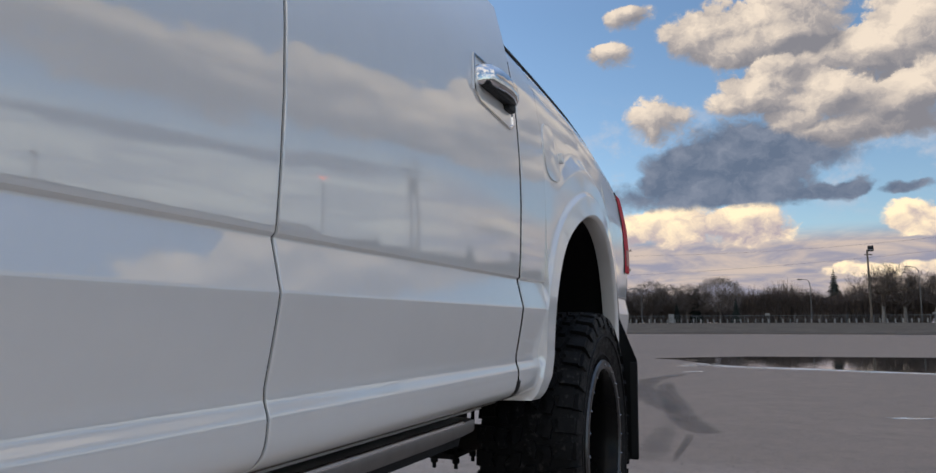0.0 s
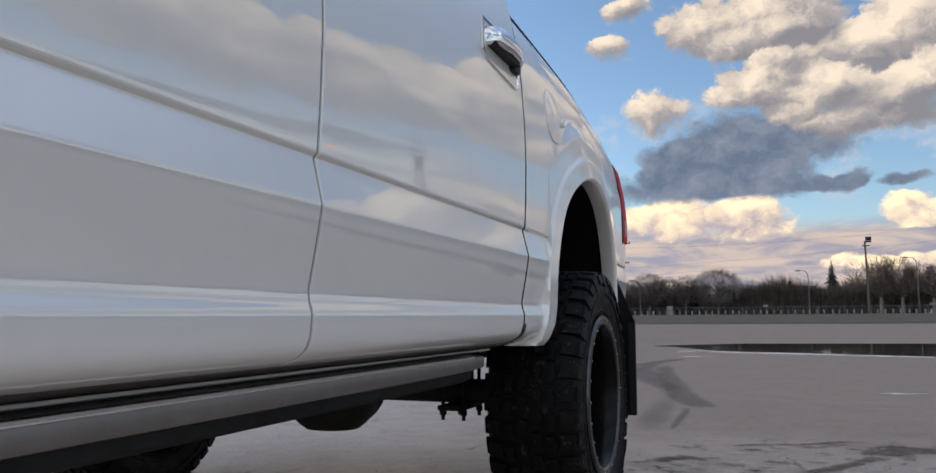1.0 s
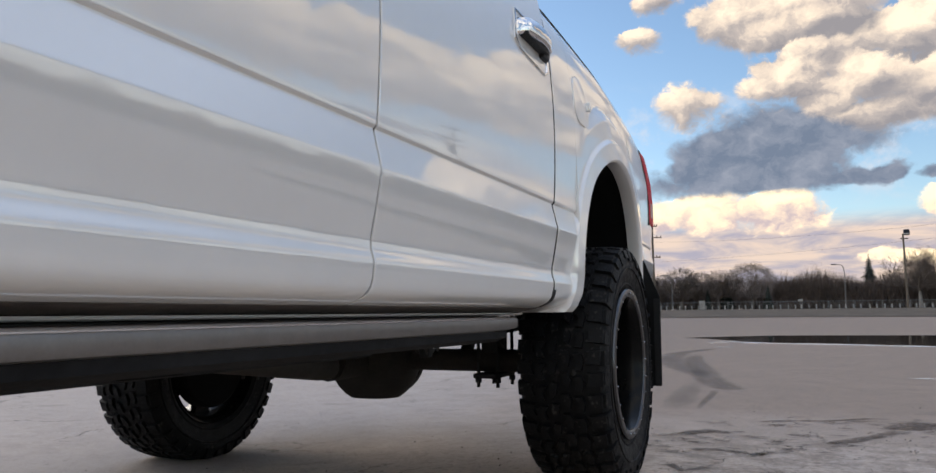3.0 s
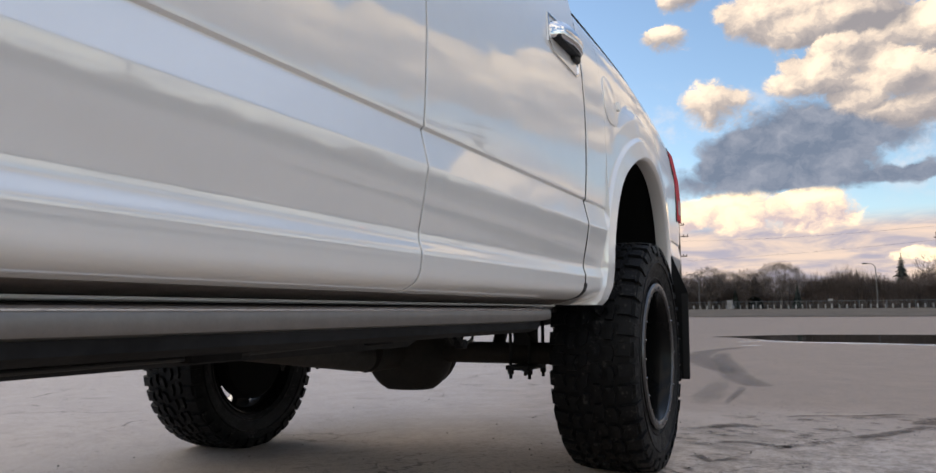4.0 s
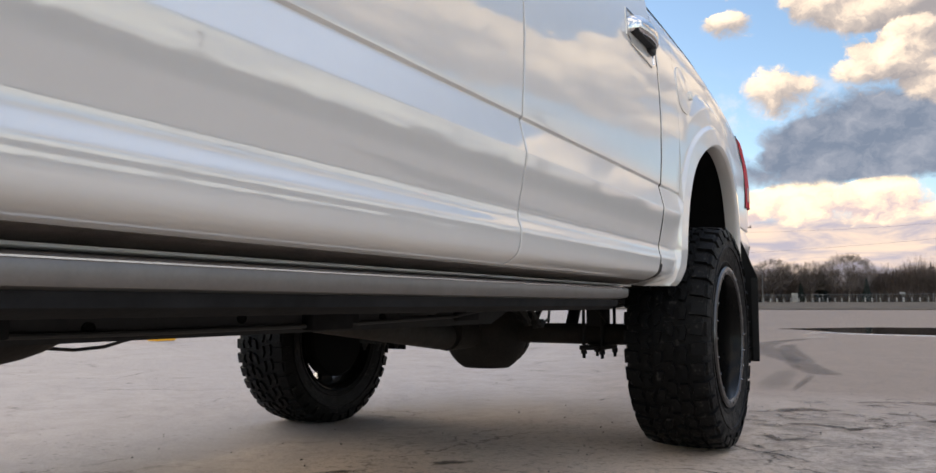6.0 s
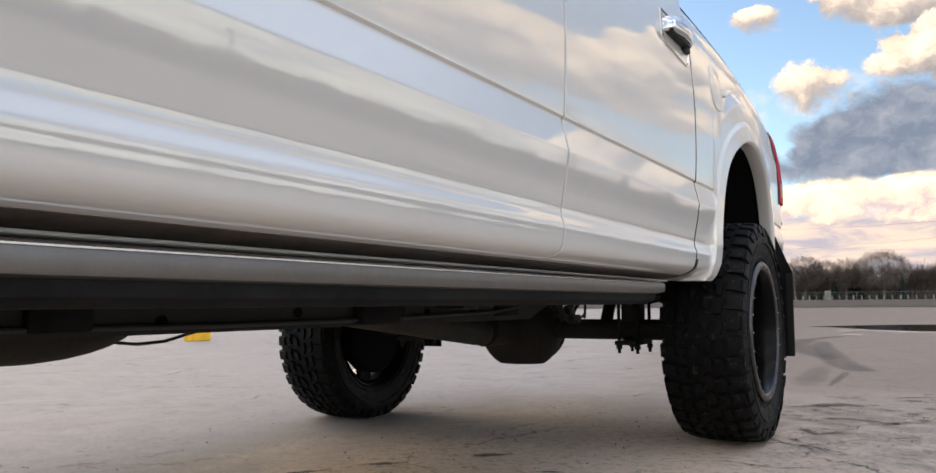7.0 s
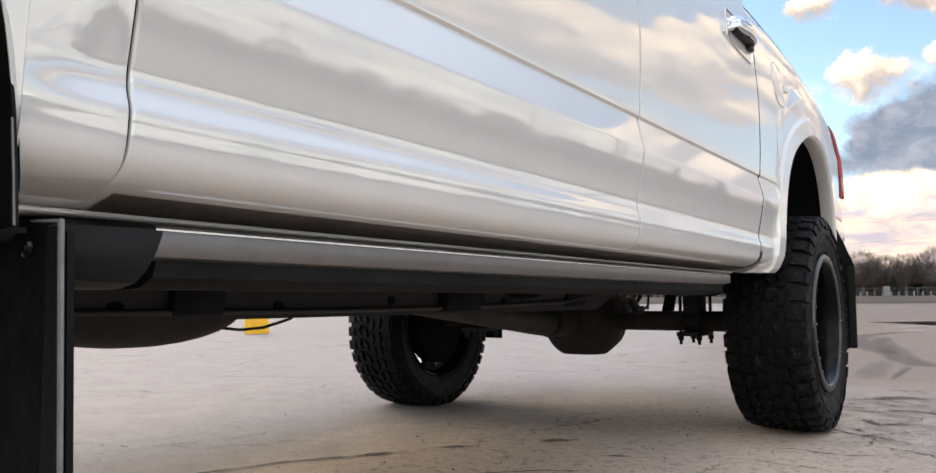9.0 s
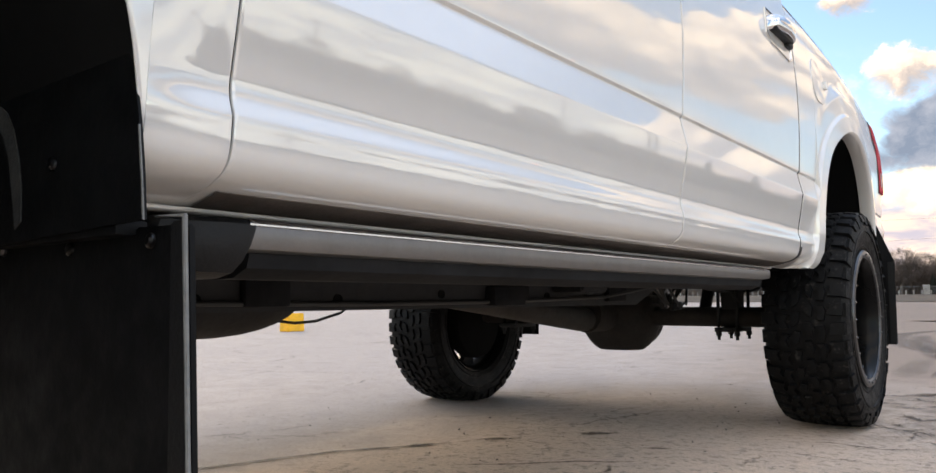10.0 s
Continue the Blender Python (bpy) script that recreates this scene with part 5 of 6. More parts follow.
def dirt_field(paths, seed, z, label):
    """Crusty dirt left by tyres: many ragged specks and blotches along some lines, in one mesh."""
    rng = random.Random(seed)
    bm = bmesh.new()
    layer = bm.verts.layers.float.new("fade")
    for path, spread, count, size in paths:
        legs = list(zip(path, path[1:]))
        for k in range(count):
            a, b = rng.choice(legs)
            u = rng.random()
            cx = a[0] + (b[0] - a[0]) * u + rng.gauss(0, spread)
            cy = a[1] + (b[1] - a[1]) * u + rng.gauss(0, spread)
            r = size * rng.uniform(0.25, 1.0) ** 1.6
            long, turn = rng.uniform(1.0, 2.6), math.atan2(b[1] - a[1], b[0] - a[0]) + rng.gauss(0, 0.5)
            zz = z + 0.00002 * (len(bm.verts) % 40)
            mid = bm.verts.new((cx, cy, zz + ground_z(cx, cy)))
            mid[layer] = rng.uniform(0.7, 1.15)
            rim = []
            n = 14
            for i in range(n):
                t = 2 * math.pi * i / n
                q = r * rng.uniform(0.55, 1.25)
                px, py = q * long * math.cos(t), q * math.sin(t)
                x, y = cx + px * math.cos(turn) - py * math.sin(turn), cy + px * math.sin(turn) + py * math.cos(turn)
                v = bm.verts.new((x, y, zz + ground_z(x, y)))
                v[layer] = 0.1
                rim.append(v)
            for i in range(n):
                bm.faces.new((mid, rim[i], rim[(i + 1) % n]))
    return tagged(link("dirt_mark", bm, DAMP), label, "dirt mark", kind="stuff")


dirt_field([([(0.96, 0.90), (1.12, 0.95), (1.35, 0.90), (1.64, 1.02), (1.90, 1.35), (2.20, 1.75), (2.7, 2.1), (3.4, 2.3)], 0.11, 90, 0.085),
            ([(1.06, 0.60), (1.20, 0.55), (1.35, 0.56), (1.52, 0.68), (1.65, 0.80)], 0.05, 20, 0.06),
            ([(1.10, 1.45), (1.35, 1.55), (1.65, 1.60), (1.95, 1.75)], 0.09, 26, 0.075),
            ([(1.0, 0.3), (1.5, 0.9), (2.4, 1.5), (2.9, 1.2)], 0.35, 150, 0.028)], 31, 0.0030, "crusty brown dirt left by tyres on the concrete")
band_patch("damp_mark", [(-1.05, -2.75), (-0.77, -2.35), (-0.48, -1.95), (-0.33, -1.55), (-0.15, -1.33), (-0.02, -1.16)], [0.016, 0.020, 0.022, 0.024, 0.024, 0.018], 0.003, JOINT, "dirt-filled joint in the concrete", "dirt mark")
flat_patch("oil_spot", ragged(0.275, -0.83, 0.075, 0.045, 24, 0.3, 0.6, 3), 0.0035, JOINT, 0.4, "small dark oil spot on the concrete", "stain", "stuff")
flat_patch("oil_spot", ragged(0.02, -1.10, 0.06, 0.030, 24, 0.3, 0.8, 5), 0.0035, JOINT, 0.4, "small dark oil spot on the concrete", "stain", "stuff")
flat_patch("oil_spot", ragged(-0.14, -1.32, 0.07, 0.028, 24, 0.3, 0.9, 6), 0.004, JOINT, 0.4, "small dark oil spot on the concrete", "stain", "stuff")
flat_patch("oil_spot", ragged(0.58, -0.98, 0.05, 0.018, 24, 0.35, 0.5, 12), 0.0035, JOINT, 0.4, "small dark oil spot on the concrete", "stain", "stuff")
for path in ([(0.10, -1.62), (0.24, -1.50), (0.33, -1.44), (0.47, -1.30), (0.55, -1.26), (0.72, -1.10)], [(0.55, -1.26), (0.60, -1.36), (0.58, -1.47)], [(1.02, 0.02), (1.10, -0.12), (1.22, -0.16), (1.30, -0.30)], [(0.86, -0.62), (1.0, -0.55), (1.16, -0.58), (1.34, -0.47)]):
    band_patch("crack", path, [0.006] + [0.010] * (len(path) - 2) + [0.005], 0.0035, JOINT, "dirt-filled crack in the concrete", "crack")
# wet patch, the sky's reflection put in as pale colour
flat_patch("wet_patch", ragged(2.58, 4.70, 0.20, 0.10, 36, 0.3, 0.2, 8), 0.003, WETSHEEN, 0.5, "thin wet patch on the concrete with its sky sheen painted pale", "wet patch", "stuff")

rng = random.Random(11)
pebbles = bmesh.new()
for i in range(900):
    if i < 300:
        x, y = rng.uniform(0.9, 3.2), rng.gauss(1.1, 0.5)
    else:
        x, y = rng.uniform(-1.2, 2.6), rng.uniform(-1.7, 2.6)
    r = rng.choice((0.0014, 0.0016, 0.002, 0.0028, 0.0042)) * rng.uniform(0.7, 1.2)
    q = bmesh.ops.create_icosphere(pebbles, subdivisions=1, radius=r)
    bmesh.ops.transform(pebbles, matrix=pose(x, y, ground_z(x, y) + r * 0.35, rng.uniform(0, 90), 0, rng.uniform(0, 360)) @ Matrix.Diagonal((1, rng.uniform(0.6, 1), 0.6, 1)), verts=q["verts"])
GRIT = principled("dark_grit", (0.13, 0.115, 0.10), 0.9, vary=0.4, scale=30.0)
tagged(link("gravel", pebbles, GRIT), "loose dark grit scattered on the concrete", "gravel", kind="stuff")

# ---------------------------------------------------------------- verge, posts and fence
tagged(link("verge", ground_sheet((36.0, 40, 60, 80, 100, 200, 400), 0.02), VERGE), "strip of bare dirt and dry grass beyond the lot", "verge", kind="structure")

post_bm = add_tube(bmesh.new(), [(0, 0, 0.04), (0, 0, 0.50), (0, 0, 0.54)], [0.085, 0.075, 0.04], 8)
post_me = bpy.data.meshes.new("post")
post_bm.to_mesh(post_me)
post_bm.free()
post_me.materials.append(POSTWHITE)
rng = random.Random(3)
for k in range(128):
    p = new("post", post_me)
    p.matrix_world = pose(-42 + 0.82 * k + rng.uniform(-0.08, 0.08), 100 + rng.uniform(-0.2, 0.2), 0.80, rng.uniform(-3, 3), rng.uniform(-4, 4), 0)
    tagged(p, "short weathered white wooden barrier post", "post", "barrier posts along the lot")

fence = thing("chain_fence", "low grey chain-link fence behind the barrier posts", "fence", (0, 103, 0.80))
mesh_bm = bmesh.new()
for k in range(620):
    x = -62 + 0.2 * k
    for dx in (0.9, -0.9):
        a, b = Vector((x, 0, 0.06)), Vector((x + dx, 0, 0.96))
        mesh_bm.faces.new([mesh_bm.verts.new(p) for p in (a, a + Vector((0.012, 0, 0)), b + Vector((0.012, 0, 0)), b)])
part("fence_mesh", mesh_bm, CHAIN, fence)
part("top_rail", tube([(-62, 0, 0.98), (62, 0, 0.98)], 0.025, 6), CHAIN, fence)
for k in range(42):
    part("fence_post", tube([(-61.5 + 3 * k, 0, 0.04), (-61.5 + 3 * k, 0, 1.02)], 0.035, 6), CHAIN, fence)

box_thing = thing("utility_cabinet", "small pale grey utility cabinet by the fence", "cabinet", (-10.6, 101.5, 0.82))
part("body", box((-0.32, -0.22, 0), (0.32, 0.22, 1.10), 0.03), POSTWHITE, box_thing)
part("roof", box((-0.36, -0.26, 1.10), (0.36, 0.26, 1.16), 0.02), POSTWHITE, box_thing)
for x, z in ((-18.2, 0.62), (1.3, 1.1), (20.0, 1.15)):
    sign = thing("sign", "small white sign on the fence", "sign", (x, 102.9, 0.80))
    part("plate", box((-0.28, -0.01, z - 0.14), (0.28, 0.01, z + 0.14), 0.004), POSTWHITE, sign)
    part("stake", tube([(0, 0.03, 0.04), (0, 0.03, z)], 0.03, 6), CHAIN, sign)


# ---------------------------------------------------------------- poles and wires
def flood_pole(x, y, h, turn=0.0):
    t = thing("lamp_pole", "tall wooden pole carrying a flood lamp", "lamp pole", (x, y, ground_z(x, y)))
    part("pole", tube([(0, 0, -0.1), (0, 0, h * 0.5), (-0.05, 0, h)], [0.14, 0.12, 0.10], 10), POLEWOOD, t)
    part("cross_arm", box((-0.35, -0.05, h - 0.62), (0.45, 0.05, h - 0.50), 0.01), POLEWOOD, t)
    head = part("flood_lamp", box((0.02, -0.28, h - 0.12), (0.62, 0.18, h + 0.42), 0.05, Matrix.Rotation(radians(-25), 4, "X")), PLASTIC, t, "black flood lamp head")
    part("bracket", tube([(0, 0, h - 0.1), (0.30, 0, h + 0.05)], 0.04, 6), FRAME, t)
    part("lamp_glass", box((0.06, -0.30, h - 0.06), (0.58, -0.25, h + 0.22), 0.01, Matrix.Rotation(radians(-25), 4, "X")), CLEAR, head)
    return t


def street_lamp(x, y, h, lean=-1):
    t = thing("street_lamp", "slim grey steel street lamp with a curved arm", "street lamp", (x, y, ground_z(x, y)))
    part("pole", tube([(0, 0, 0), (0, 0, h * 0.82), (lean * 0.06, 0, h * 0.92), (lean * 0.35, 0, h * 0.985), (lean * 0.95, 0, h)], [0.075, 0.055, 0.05, 0.04, 0.03], 8), POLEGREY, t)
    part("lamp_head", box((lean * 1.5, -0.12, h - 0.09), (lean * 0.9, 0.12, h + 0.05), 0.03), POLEGREY, t)
    return t


def power_pole(x, y, h, arms, turn=0.0, transformer=False):
    t = thing("power_pole", "tall wooden power pole with cross arms and insulators", "power pole", (x, y, ground_z(x, y)))
    t.rotation_euler[2] = radians(turn)
    part("pole", tube([(0, 0, -0.1), (0, 0, h * 0.6), (0, 0, h)], [0.19, 0.15, 0.11], 10), POLEWOOD, t)
    for z, w in arms:
        arm = part("cross_arm", box((-w, -0.06, z - 0.06), (w, 0.06, z + 0.06), 0.01), POLEWOOD, t)
        for u in (-0.92, -0.5, 0.5, 0.92):
            part("insulator", tube([(w * u, 0, z + 0.06), (w * u, 0, z + 0.13), (w * u, 0, z + 0.2), (w * u, 0, z + 0.26)], [0.03, 0.07, 0.06, 0.03], 8), POLEGREY, arm)
    if transformer:
        part("transformer", tube([(0.42, 0, h * 0.70), (0.42, 0, h * 0.71), (0.42, 0, h * 0.80), (0.42, 0, h * 0.81)], [0.2, 0.27, 0.27, 0.2], 14), POLEGREY, t)
    return t


flood_pole(12.45, 96.0, 8.45)
street_lamp(6.55, 104.0, 5.6, -1)
street_lamp(18.8, 104.0, 6.9, -1)
street_lamp(-14.8, 104.0, 4.8, -1)
power_pole(-15.1, 92.0, 11.2, [(9.0, 1.1), (6.55, 0.9), (10.4, 0.6)], 20)
power_pole(37.0, 73.0, 18.6, [(17.6, 1.7), (15.0, 1.5)], -35, True)
power_pole(38.6, 74.5, 17.4, [(16.4, 1.5)], -35)
power_pole(80.0, 30.0, 17.0, [(16.0, 1.5)], -65)
flood_pole(62.0, 45.0, 9.0)
amber = thing("warning_lamp", "slim pole with a lit amber lamp on top", "lamp pole", (48.0, 70.5, ground_z(48.0, 70.5)))
part("pole", tube([(0, 0, 0), (0, 0, 13.9)], [0.16, 0.09], 8), POLEGREY, amber)
bulb = bmesh.new()
bmesh.ops.create_uvsphere(bulb, u_segments=12, v_segments=8, radius=0.28)
bmesh.ops.translate(bulb, vec=(0, 0, 14.1), verts=bulb.verts)
part("lamp", bulb, AMBER, amber, "glowing amber lamp")


def wire(a, b, sag, radius=0.009):
    a, b = Vector(a), Vector(b)
    pts = [a.lerp(b, k / 24) - Vector((0, 0, sag * 4 * (k / 24) * (1 - k / 24))) for k in range(25)]
    tagged(link("power_line", tube(pts, radius, 4), WIRE), "thin black overhead power line", "power line", "overhead power lines")


wire((-14.8, 92, 9.15), (37.0, 73.0, 10.6), 1.2)
wire((-14.2, 92, 6.7), (37.4, 73.2, 9.4), 0.7)
wire((37.2, 73, 17.7), (80.0, 30.0, 16.2), 1.6)
wire((37.4, 73, 15.2), (80.0, 30.4, 15.0), 1.8)
wire((-15.4, 92, 9.95), (-80.0, 110.0, 10.2), 1.5)
wire((80.0, 30.0, 16.2), (104.0, -40.0, 12.6), 1.5)

# yellow wheel stop on the far side of the lot
stop = thing("parking_block", "worn bright yellow concrete parking block", "parking block", (-8.15, 4.65, ground_z(-8.15, 4.65)))
part("body", prism([(-0.11, 0.0), (-0.085, 0.29), (0.085, 0.29), (0.11, 0.0)], -0.17, 0.17, "y", 0.01), YELLOW, stop)


# ---------------------------------------------------------------- trees
def grow(bm, start, way, length, radius, depth, rng, spread=0.55, twig=0.008, lift=0.10, splits=(2, 3)):
    """A limb with forks, tapered, three-sided where thin."""
    n = 3 if depth > 1 else 2
    pts, p, d = [Vector(start)], Vector(start), Vector(way).normalized()
    for k in range(n):
        d = (d + Vector((rng.gauss(0, 0.13), rng.gauss(0, 0.13), rng.gauss(lift * 0.5, 0.08)))).normalized()
        p = p + d * (length / n)
        pts.append(p.copy())
    end = max(twig, radius * 0.62)
    add_tube(bm, pts, [radius + (end - radius) * k / n for k in range(n + 1)], 6 if depth > 3 else 3, False)
    if depth == 0:
        return
    for i in range(rng.randint(*splits) + (1 if depth > 2 else 0)):
        at = pts[-1] if i == 0 else pts[rng.randint(1, n)]
        e = (d + Vector((rng.gauss(0, spread), rng.gauss(0, spread), rng.gauss(lift, spread * 0.6)))).normalized()
        grow(bm, at, e, length * rng.uniform(0.62, 0.86), end * (0.95 if i == 0 else rng.uniform(0.5, 0.8)), depth - 1, rng, spread, twig, lift, splits)


def bare_tree(seed, height, spread, material=None, depth=5, trunk=0.28, limbs=8, fuzz=1500):
    """Leafless tree with trunk and a crown of fine twigs."""
    rng = random.Random(seed)
    tree = thing("bare_tree", "leafless grey-brown tree with a fine twiggy crown", "tree")
    part("trunk", tube([(0, 0, -0.1), (0.05, 0.02, height * 0.14), (0.02, 0.05, height * 0.28)], [height * 0.034, height * 0.026, height * 0.021], 8, False), material or BARK, tree)
    crown = bmesh.new()
    for k in range(limbs):
        a = 2 * math.pi * k / limbs + rng.uniform(-0.4, 0.4)
        up = rng.uniform(0.25, 1.9)
        grow(crown, (0.02, 0.05, height * rng.uniform(trunk - 0.10, trunk)), (math.cos(a) * spread, math.sin(a) * spread, up), height * rng.uniform(0.19, 0.25), height * 0.012, depth, rng, 0.50, 0.012, 0.10)
    for _ in range(fuzz):
        v = Vector((rng.gauss(0, 1), rng.gauss(0, 1), rng.gauss(0, 1))).normalized()
        lump = 1 + 0.22 * noise.noise(v * 2.2 + Vector((seed, 0, 0)))
        r = rng.uniform(0.55, 1.0) ** 0.6 * lump
        p = Vector((v.x * height * 0.46 * spread * r, v.y * height * 0.46 * spread * r, height * 0.62 + v.z * height * 0.38 * r))
        if p.z < height * 0.26:
            continue
        d = (v + Vector((rng.gauss(0, 0.5), rng.gauss(0, 0.5), 0.5 + rng.gauss(0, 0.4)))).normalized() * height * rng.uniform(0.04, 0.10)
        w = d.orthogonal().normalized() * rng.uniform(0.008, 0.02)
        crown.faces.new([crown.verts.new(q) for q in (p - w, p + w, p + d)])
    soften_free = link("crown", crown, TWIG, 60)
    soften_free.parent = tree
    return tree


def conifer(seed, height, width):
    rng = random.Random(seed)
    tree = thing("conifer", "dark green spruce with drooping boughs", "conifer")
    part("trunk", tube([(0, 0, -0.1), (0, 0, height * 0.5), (0, 0, height)], [height * 0.022, height * 0.014, 0.02], 7), BARK, tree)
    bm = bmesh.new()
    tiers = 26
    for t in range(tiers):
        f = t / (tiers - 1)
        z = height * (0.10 + 0.88 * f)
        r = width * (1 - f) ** 0.8 * rng.uniform(0.75, 1.1) + 0.08
        for k in range(15):
            a = rng.uniform(0, 6.283)
            rr = r * rng.uniform(0.6, 1.1)
            d, sd = Vector((math.cos(a), math.sin(a), 0)), Vector((-math.sin(a), math.cos(a), 0))
            for j in range(5):
                u = (j + 0.3) / 5
                c = d * rr * u + Vector((0, 0, z - rr * 0.35 * u * u))
                w = rr * 0.30 * (1.2 - u) + 0.07
                tip = d * rr * (u + 0.30) + Vector((0, 0, z - rr * 0.35 * (u + 0.3) ** 2 - 0.05))
                for sg in (1, -1):
                    q = c + sd * sg * w + Vector((0, 0, rng.uniform(-0.12, 0.03)))
                    bm.faces.new([bm.verts.new(v) for v in (c, q, tip)])
                bm.faces.new([bm.verts.new(v) for v in (c, tip, c * 0.7 + tip * 0.3 - Vector((0, 0, w * 1.1)))])
    part("crown", bm, NEEDLE, tree)
    return tree


def moved(tree, x, y, turn=0.0, size=1.0, height=None):
    tree.matrix_basis = pose(x, y, ground_z(x, y) + 0.02, 0, 0, turn) @ Matrix.Diagonal((size, size, size, 1))
    return tree


def again(tree, x, y, turn, size):
    c = copy_thing(tree, pose(x, y, ground_z(x, y) + 0.02, 0, 0, turn))
    c.scale = (size, size, size)
    return c


round_tree = moved(bare_tree(1, 6.5, 1.10, depth=4, limbs=13, fuzz=6500), -5.0, 112)
oak = moved(bare_tree(2, 6.0, 0.95, depth=5, limbs=10, fuzz=3000), -14.4, 110)
thin = moved(bare_tree(3, 5.6, 0.8), -9.6, 112)
birch = moved(bare_tree(5, 7.9, 0.55, BIRCH, trunk=0.34, fuzz=700), 15.4, 110)
again(birch, 18.1, 111, 120, 0.95)
again(birch, 22.0, 113, 40, 0.92)
spots = [(oak, -17.9, 113, 70, 0.92), (thin, -8.2, 114, 200, 1.0), (oak, -12.3, 116, 150, 0.93), (round_tree, -22.0, 115, 80, 0.95), (thin, -19.6, 112, 20, 0.95),
         (thin, 2.0, 121, 90, 0.95), (oak, 25.5, 116, 30, 1.0), (round_tree, 30.0, 118, 200, 1.0), (thin, 34.0, 112, 60, 1.1), (oak, 39.0, 108, 260, 1.1),
         (round_tree, 46.0, 103, 10, 1.1), (thin, 51.0, 99, 100, 1.2), (oak, 57.0, 96, 190, 1.15), (round_tree, 64.0, 88, 280, 1.2), (thin, 71.0, 82, 33, 1.2),
         (oak, 79.0, 74, 77, 1.2), (round_tree, 86.0, 64, 140, 1.2), (oak, 93.0, 50, 220, 1.2), (thin, 98.0, 36, 310, 1.3), (round_tree, 103.0, 20, 15, 1.2), (oak, 106.0, 0, 99, 1.2)]
for tree, x, y, turn, size in spots:
    again(tree, x, y, turn, size * (0.88 if x > 33 else 1.0))
spruce = moved(conifer(7, 8.5, 1.95), 11.2, 130)
again(spruce, 5.1, 130, 50, 0.72)
again(spruce, -2.1, 121, 90, 0.55)
again(spruce, -2.7, 108, 130, 0.40)
again(spruce, 1.0, 124, 10, 0.50)
again(spruce, -8.4, 113.5, 200, 0.58)
again(spruce, -10.9, 111.0, 20, 0.36)
again(spruce, 36.0, 104, 20, 1.0)
again(spruce, 41.5, 100, 80, 0.95)
again(spruce, 54.0, 94, 140, 0.85)
again(spruce, 30.5, 108, 110, 1.0)


def brush_belt(name, points, height, depth, count, seed, material, label):
    """A thicket of thin upright stems and twigs along a line."""
    rng = random.Random(seed)
    verts, faces = [], []
    legs = [(Vector(a), Vector(b)) for a, b in zip(points, points[1:])]
    total = sum((b - a).length for a, b in legs)
    for a, b in legs:
        side = Vector((-(b - a).y, (b - a).x, 0)).normalized()
        n = int(count * (b - a).length / total)
        for _ in range(n):
            u = rng.random()
            base = a.lerp(b, u) + side * rng.uniform(0, depth)
            base.z = ground_z(base.x, base.y)
            w = noise.noise(Vector((base.x * 0.16, base.y * 0.16, seed))) + 0.5 * noise.noise(Vector((base.x * 0.7, base.y * 0.7, seed + 3)))
            top = height * (0.80 + 0.24 * w) * rng.uniform(0.55, 1.0)
            z0 = rng.uniform(0.0, 0.6) * top
            ln = rng.uniform(0.25, 0.6) * top
            lean = Vector((rng.gauss(0, 0.32), rng.gauss(0, 0.32), 1)).normalized()
            p, q = base + Vector((0, 0, z0)), base + Vector((0, 0, z0)) + lean * min(ln, top - z0)
            r = rng.uniform(0.012, 0.045)
            ang = rng.uniform(0, 3.14)
            d = Vector((math.cos(ang), math.sin(ang), 0)) * r
            i = len(verts)
            verts += [p - d, p + d, q]
            faces.append((i, i + 1, i + 2))
    me = bpy.data.meshes.new(name)
    me.from_pydata(verts, [], faces)
    me.materials.append(material)
    return tagged(new(name, me), label, "thicket", kind="stuff")


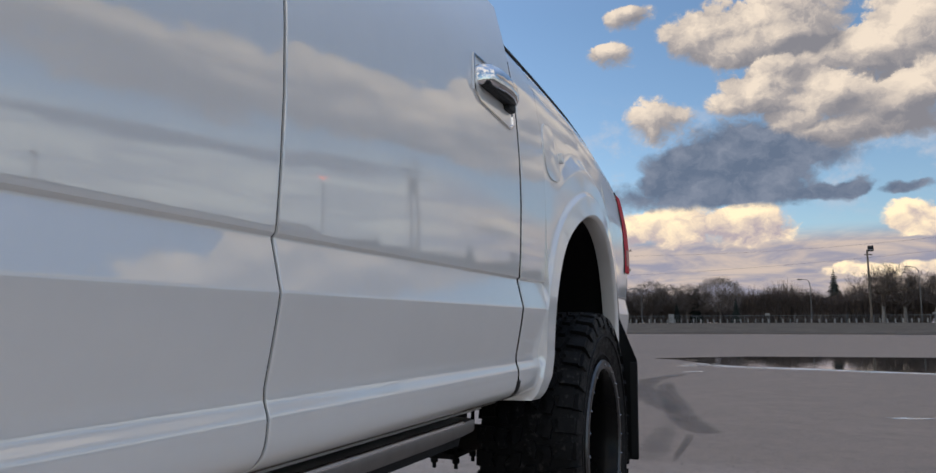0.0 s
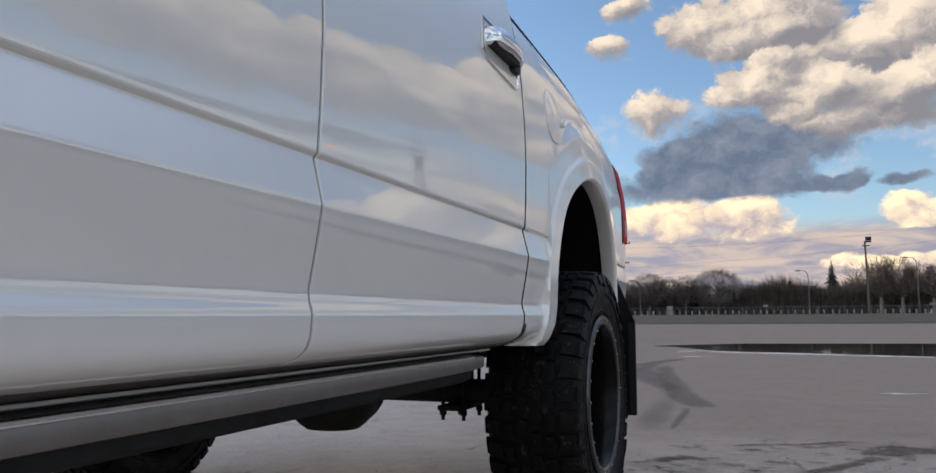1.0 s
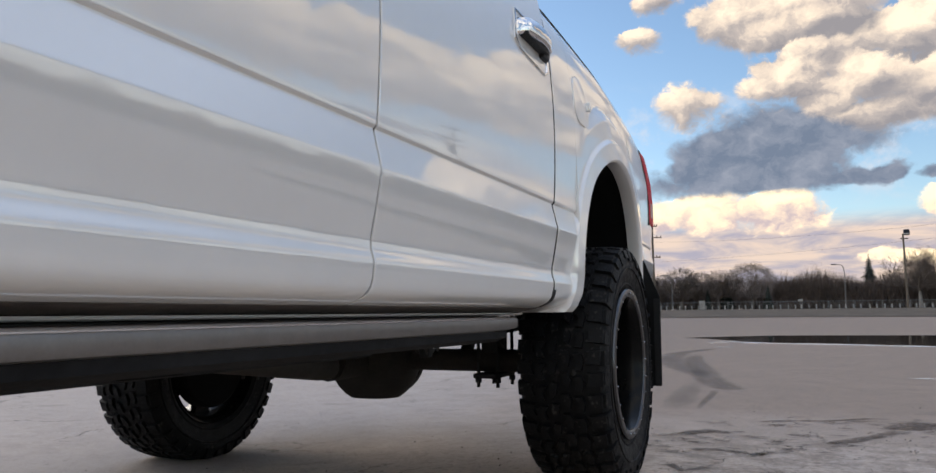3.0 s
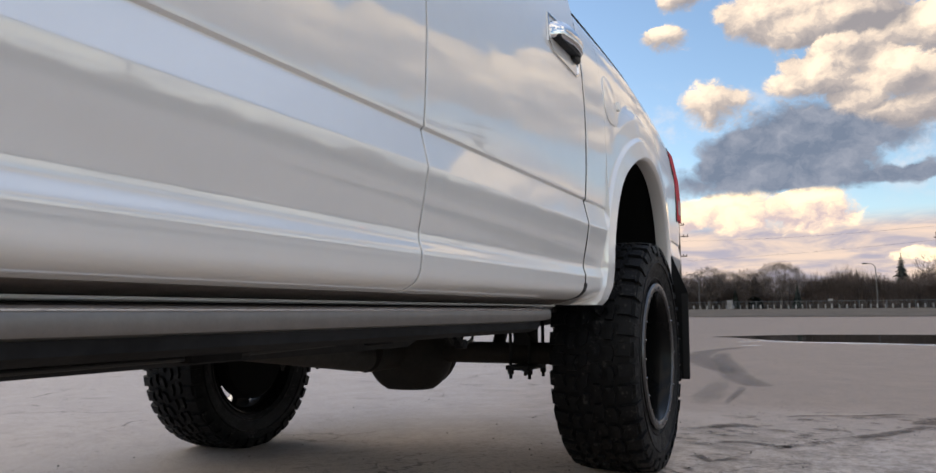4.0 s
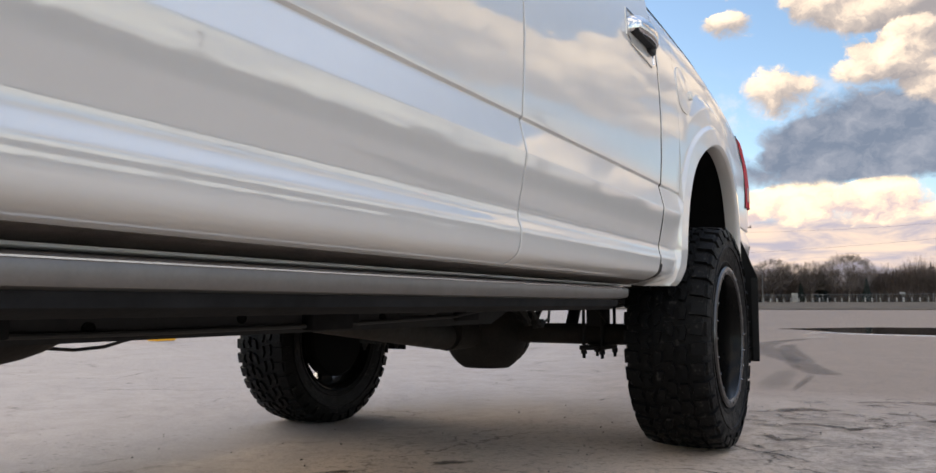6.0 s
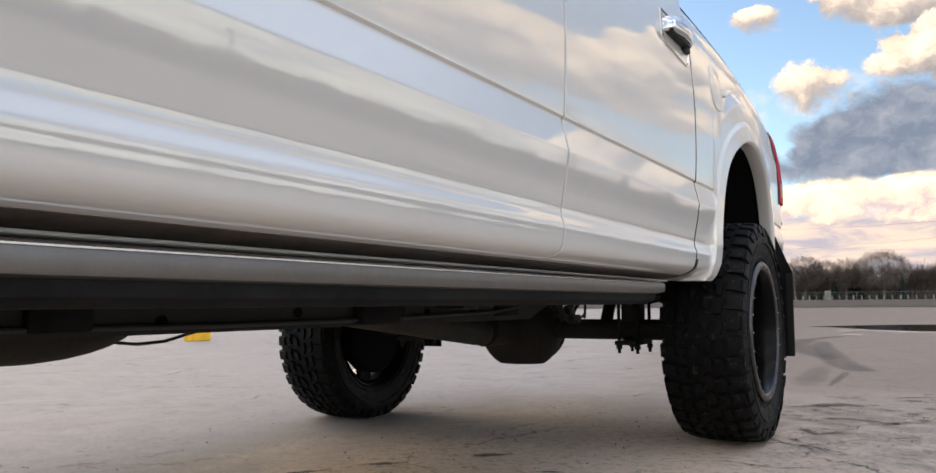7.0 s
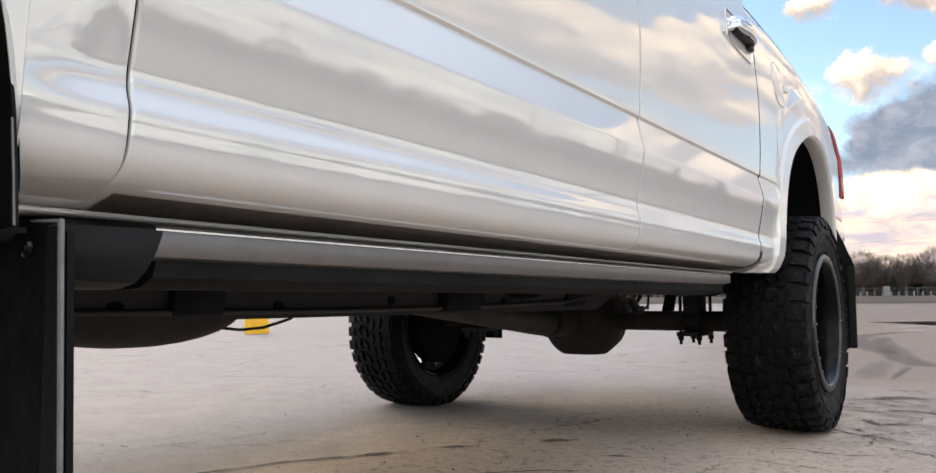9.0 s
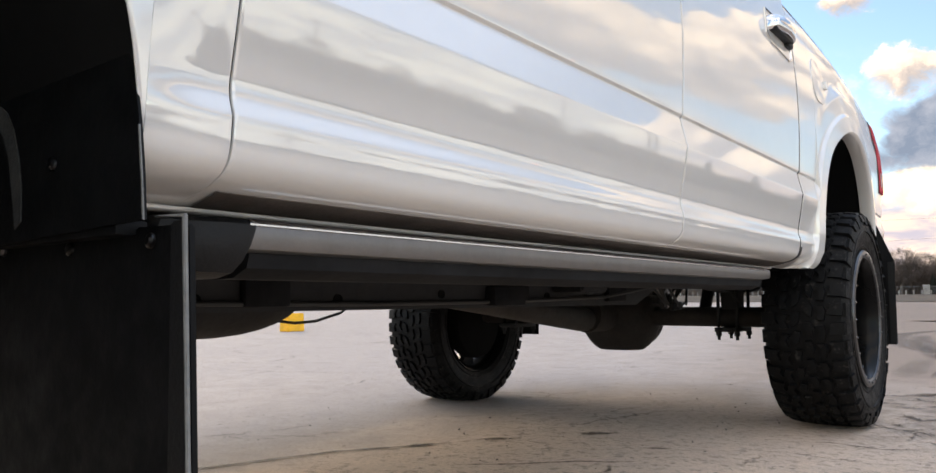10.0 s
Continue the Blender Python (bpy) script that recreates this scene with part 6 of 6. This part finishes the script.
def hedge_core(points, height, depth, seed, material, label):
    """The dense inside of the thicket: an uneven wall of clumps."""
    rng = random.Random(seed)
    ball = bmesh.new()
    bmesh.ops.create_icosphere(ball, subdivisions=2, radius=1.0)
    unit = [v.co.copy() for v in ball.verts]
    tris = [tuple(v.index for v in f.verts) for f in ball.faces]
    ball.free()
    verts, faces = [], []
    for a, b in zip(points, points[1:]):
        a, b = Vector(a), Vector(b)
        side = Vector((-(b - a).y, (b - a).x, 0)).normalized()
        n = int((b - a).length / 0.42)
        for k in range(n):
            c = a.lerp(b, (k + rng.random()) / n) + side * rng.uniform(1.0, depth)
            w = noise.noise(Vector((c.x * 0.16, c.y * 0.16, seed)))
            c.z = ground_z(c.x, c.y)
            h = height * (0.64 + 0.20 * w) * rng.uniform(0.55, 1.0)
            i = len(verts)
            for u in unit:
                f = 1 + 0.55 * noise.noise(u * 3.1 + c)
                verts.append(c + Vector((u.x * 0.75 * f, u.y * 0.75 * f, h * 0.5 + u.z * h * 0.5 * f)))
            faces += [tuple(i + q for q in t) for t in tris]
    me = bpy.data.meshes.new("thicket_core")
    me.from_pydata(verts, [], faces)
    me.materials.append(material)
    return tagged(new("thicket_core", me), label, "thicket", kind="stuff")


BELT = [(-75, 120, 0), (-24, 116, 0), (0, 119, 0), (22, 117, 0), (40, 110, 0), (58, 100, 0), (76, 85, 0), (92, 66, 0), (104, 36, 0), (110, 0, 0), (108, -60, 0)]
brush_belt("thicket", [(-5, 118.5, 0), (6, 118, 0), (22, 116, 0)], 7.6, 5.0, 50000, 5, BRUSH, "dense brown thicket of bare brush along the lot")
brush_belt("thicket", BELT[:4], 5.6, 6.0, 80000, 2, BRUSH, "dense brown thicket of bare brush along the lot")
brush_belt("thicket", BELT[3:], 8.6, 6.0, 70000, 9, BRUSH, "dense brown thicket of bare brush along the lot")
hedge_core([(-4, 120, 0), (6, 119.5, 0), (22, 118, 0)], 7.0, 5.0, 5, BRUSH, "shaded inside of the brown thicket")
hedge_core(BELT[:4], 5.0, 7.0, 2, BRUSH, "shaded inside of the brown thicket")
hedge_core(BELT[3:], 8.2, 7.0, 9, BRUSH, "shaded inside of the brown thicket")
BACK = [(108, -60, 0), (80, -105, 0), (20, -125, 0), (-50, -118, 0), (-105, -70, 0), (-118, 0, 0), (-105, 75, 0), (-75, 120, 0)]
brush_belt("thicket", BACK, 6.0, 6.0, 30000, 12, BRUSH, "dense brown thicket of bare brush along the lot")
hedge_core(BACK, 5.6, 7.0, 12, BRUSH, "shaded inside of the brown thicket")
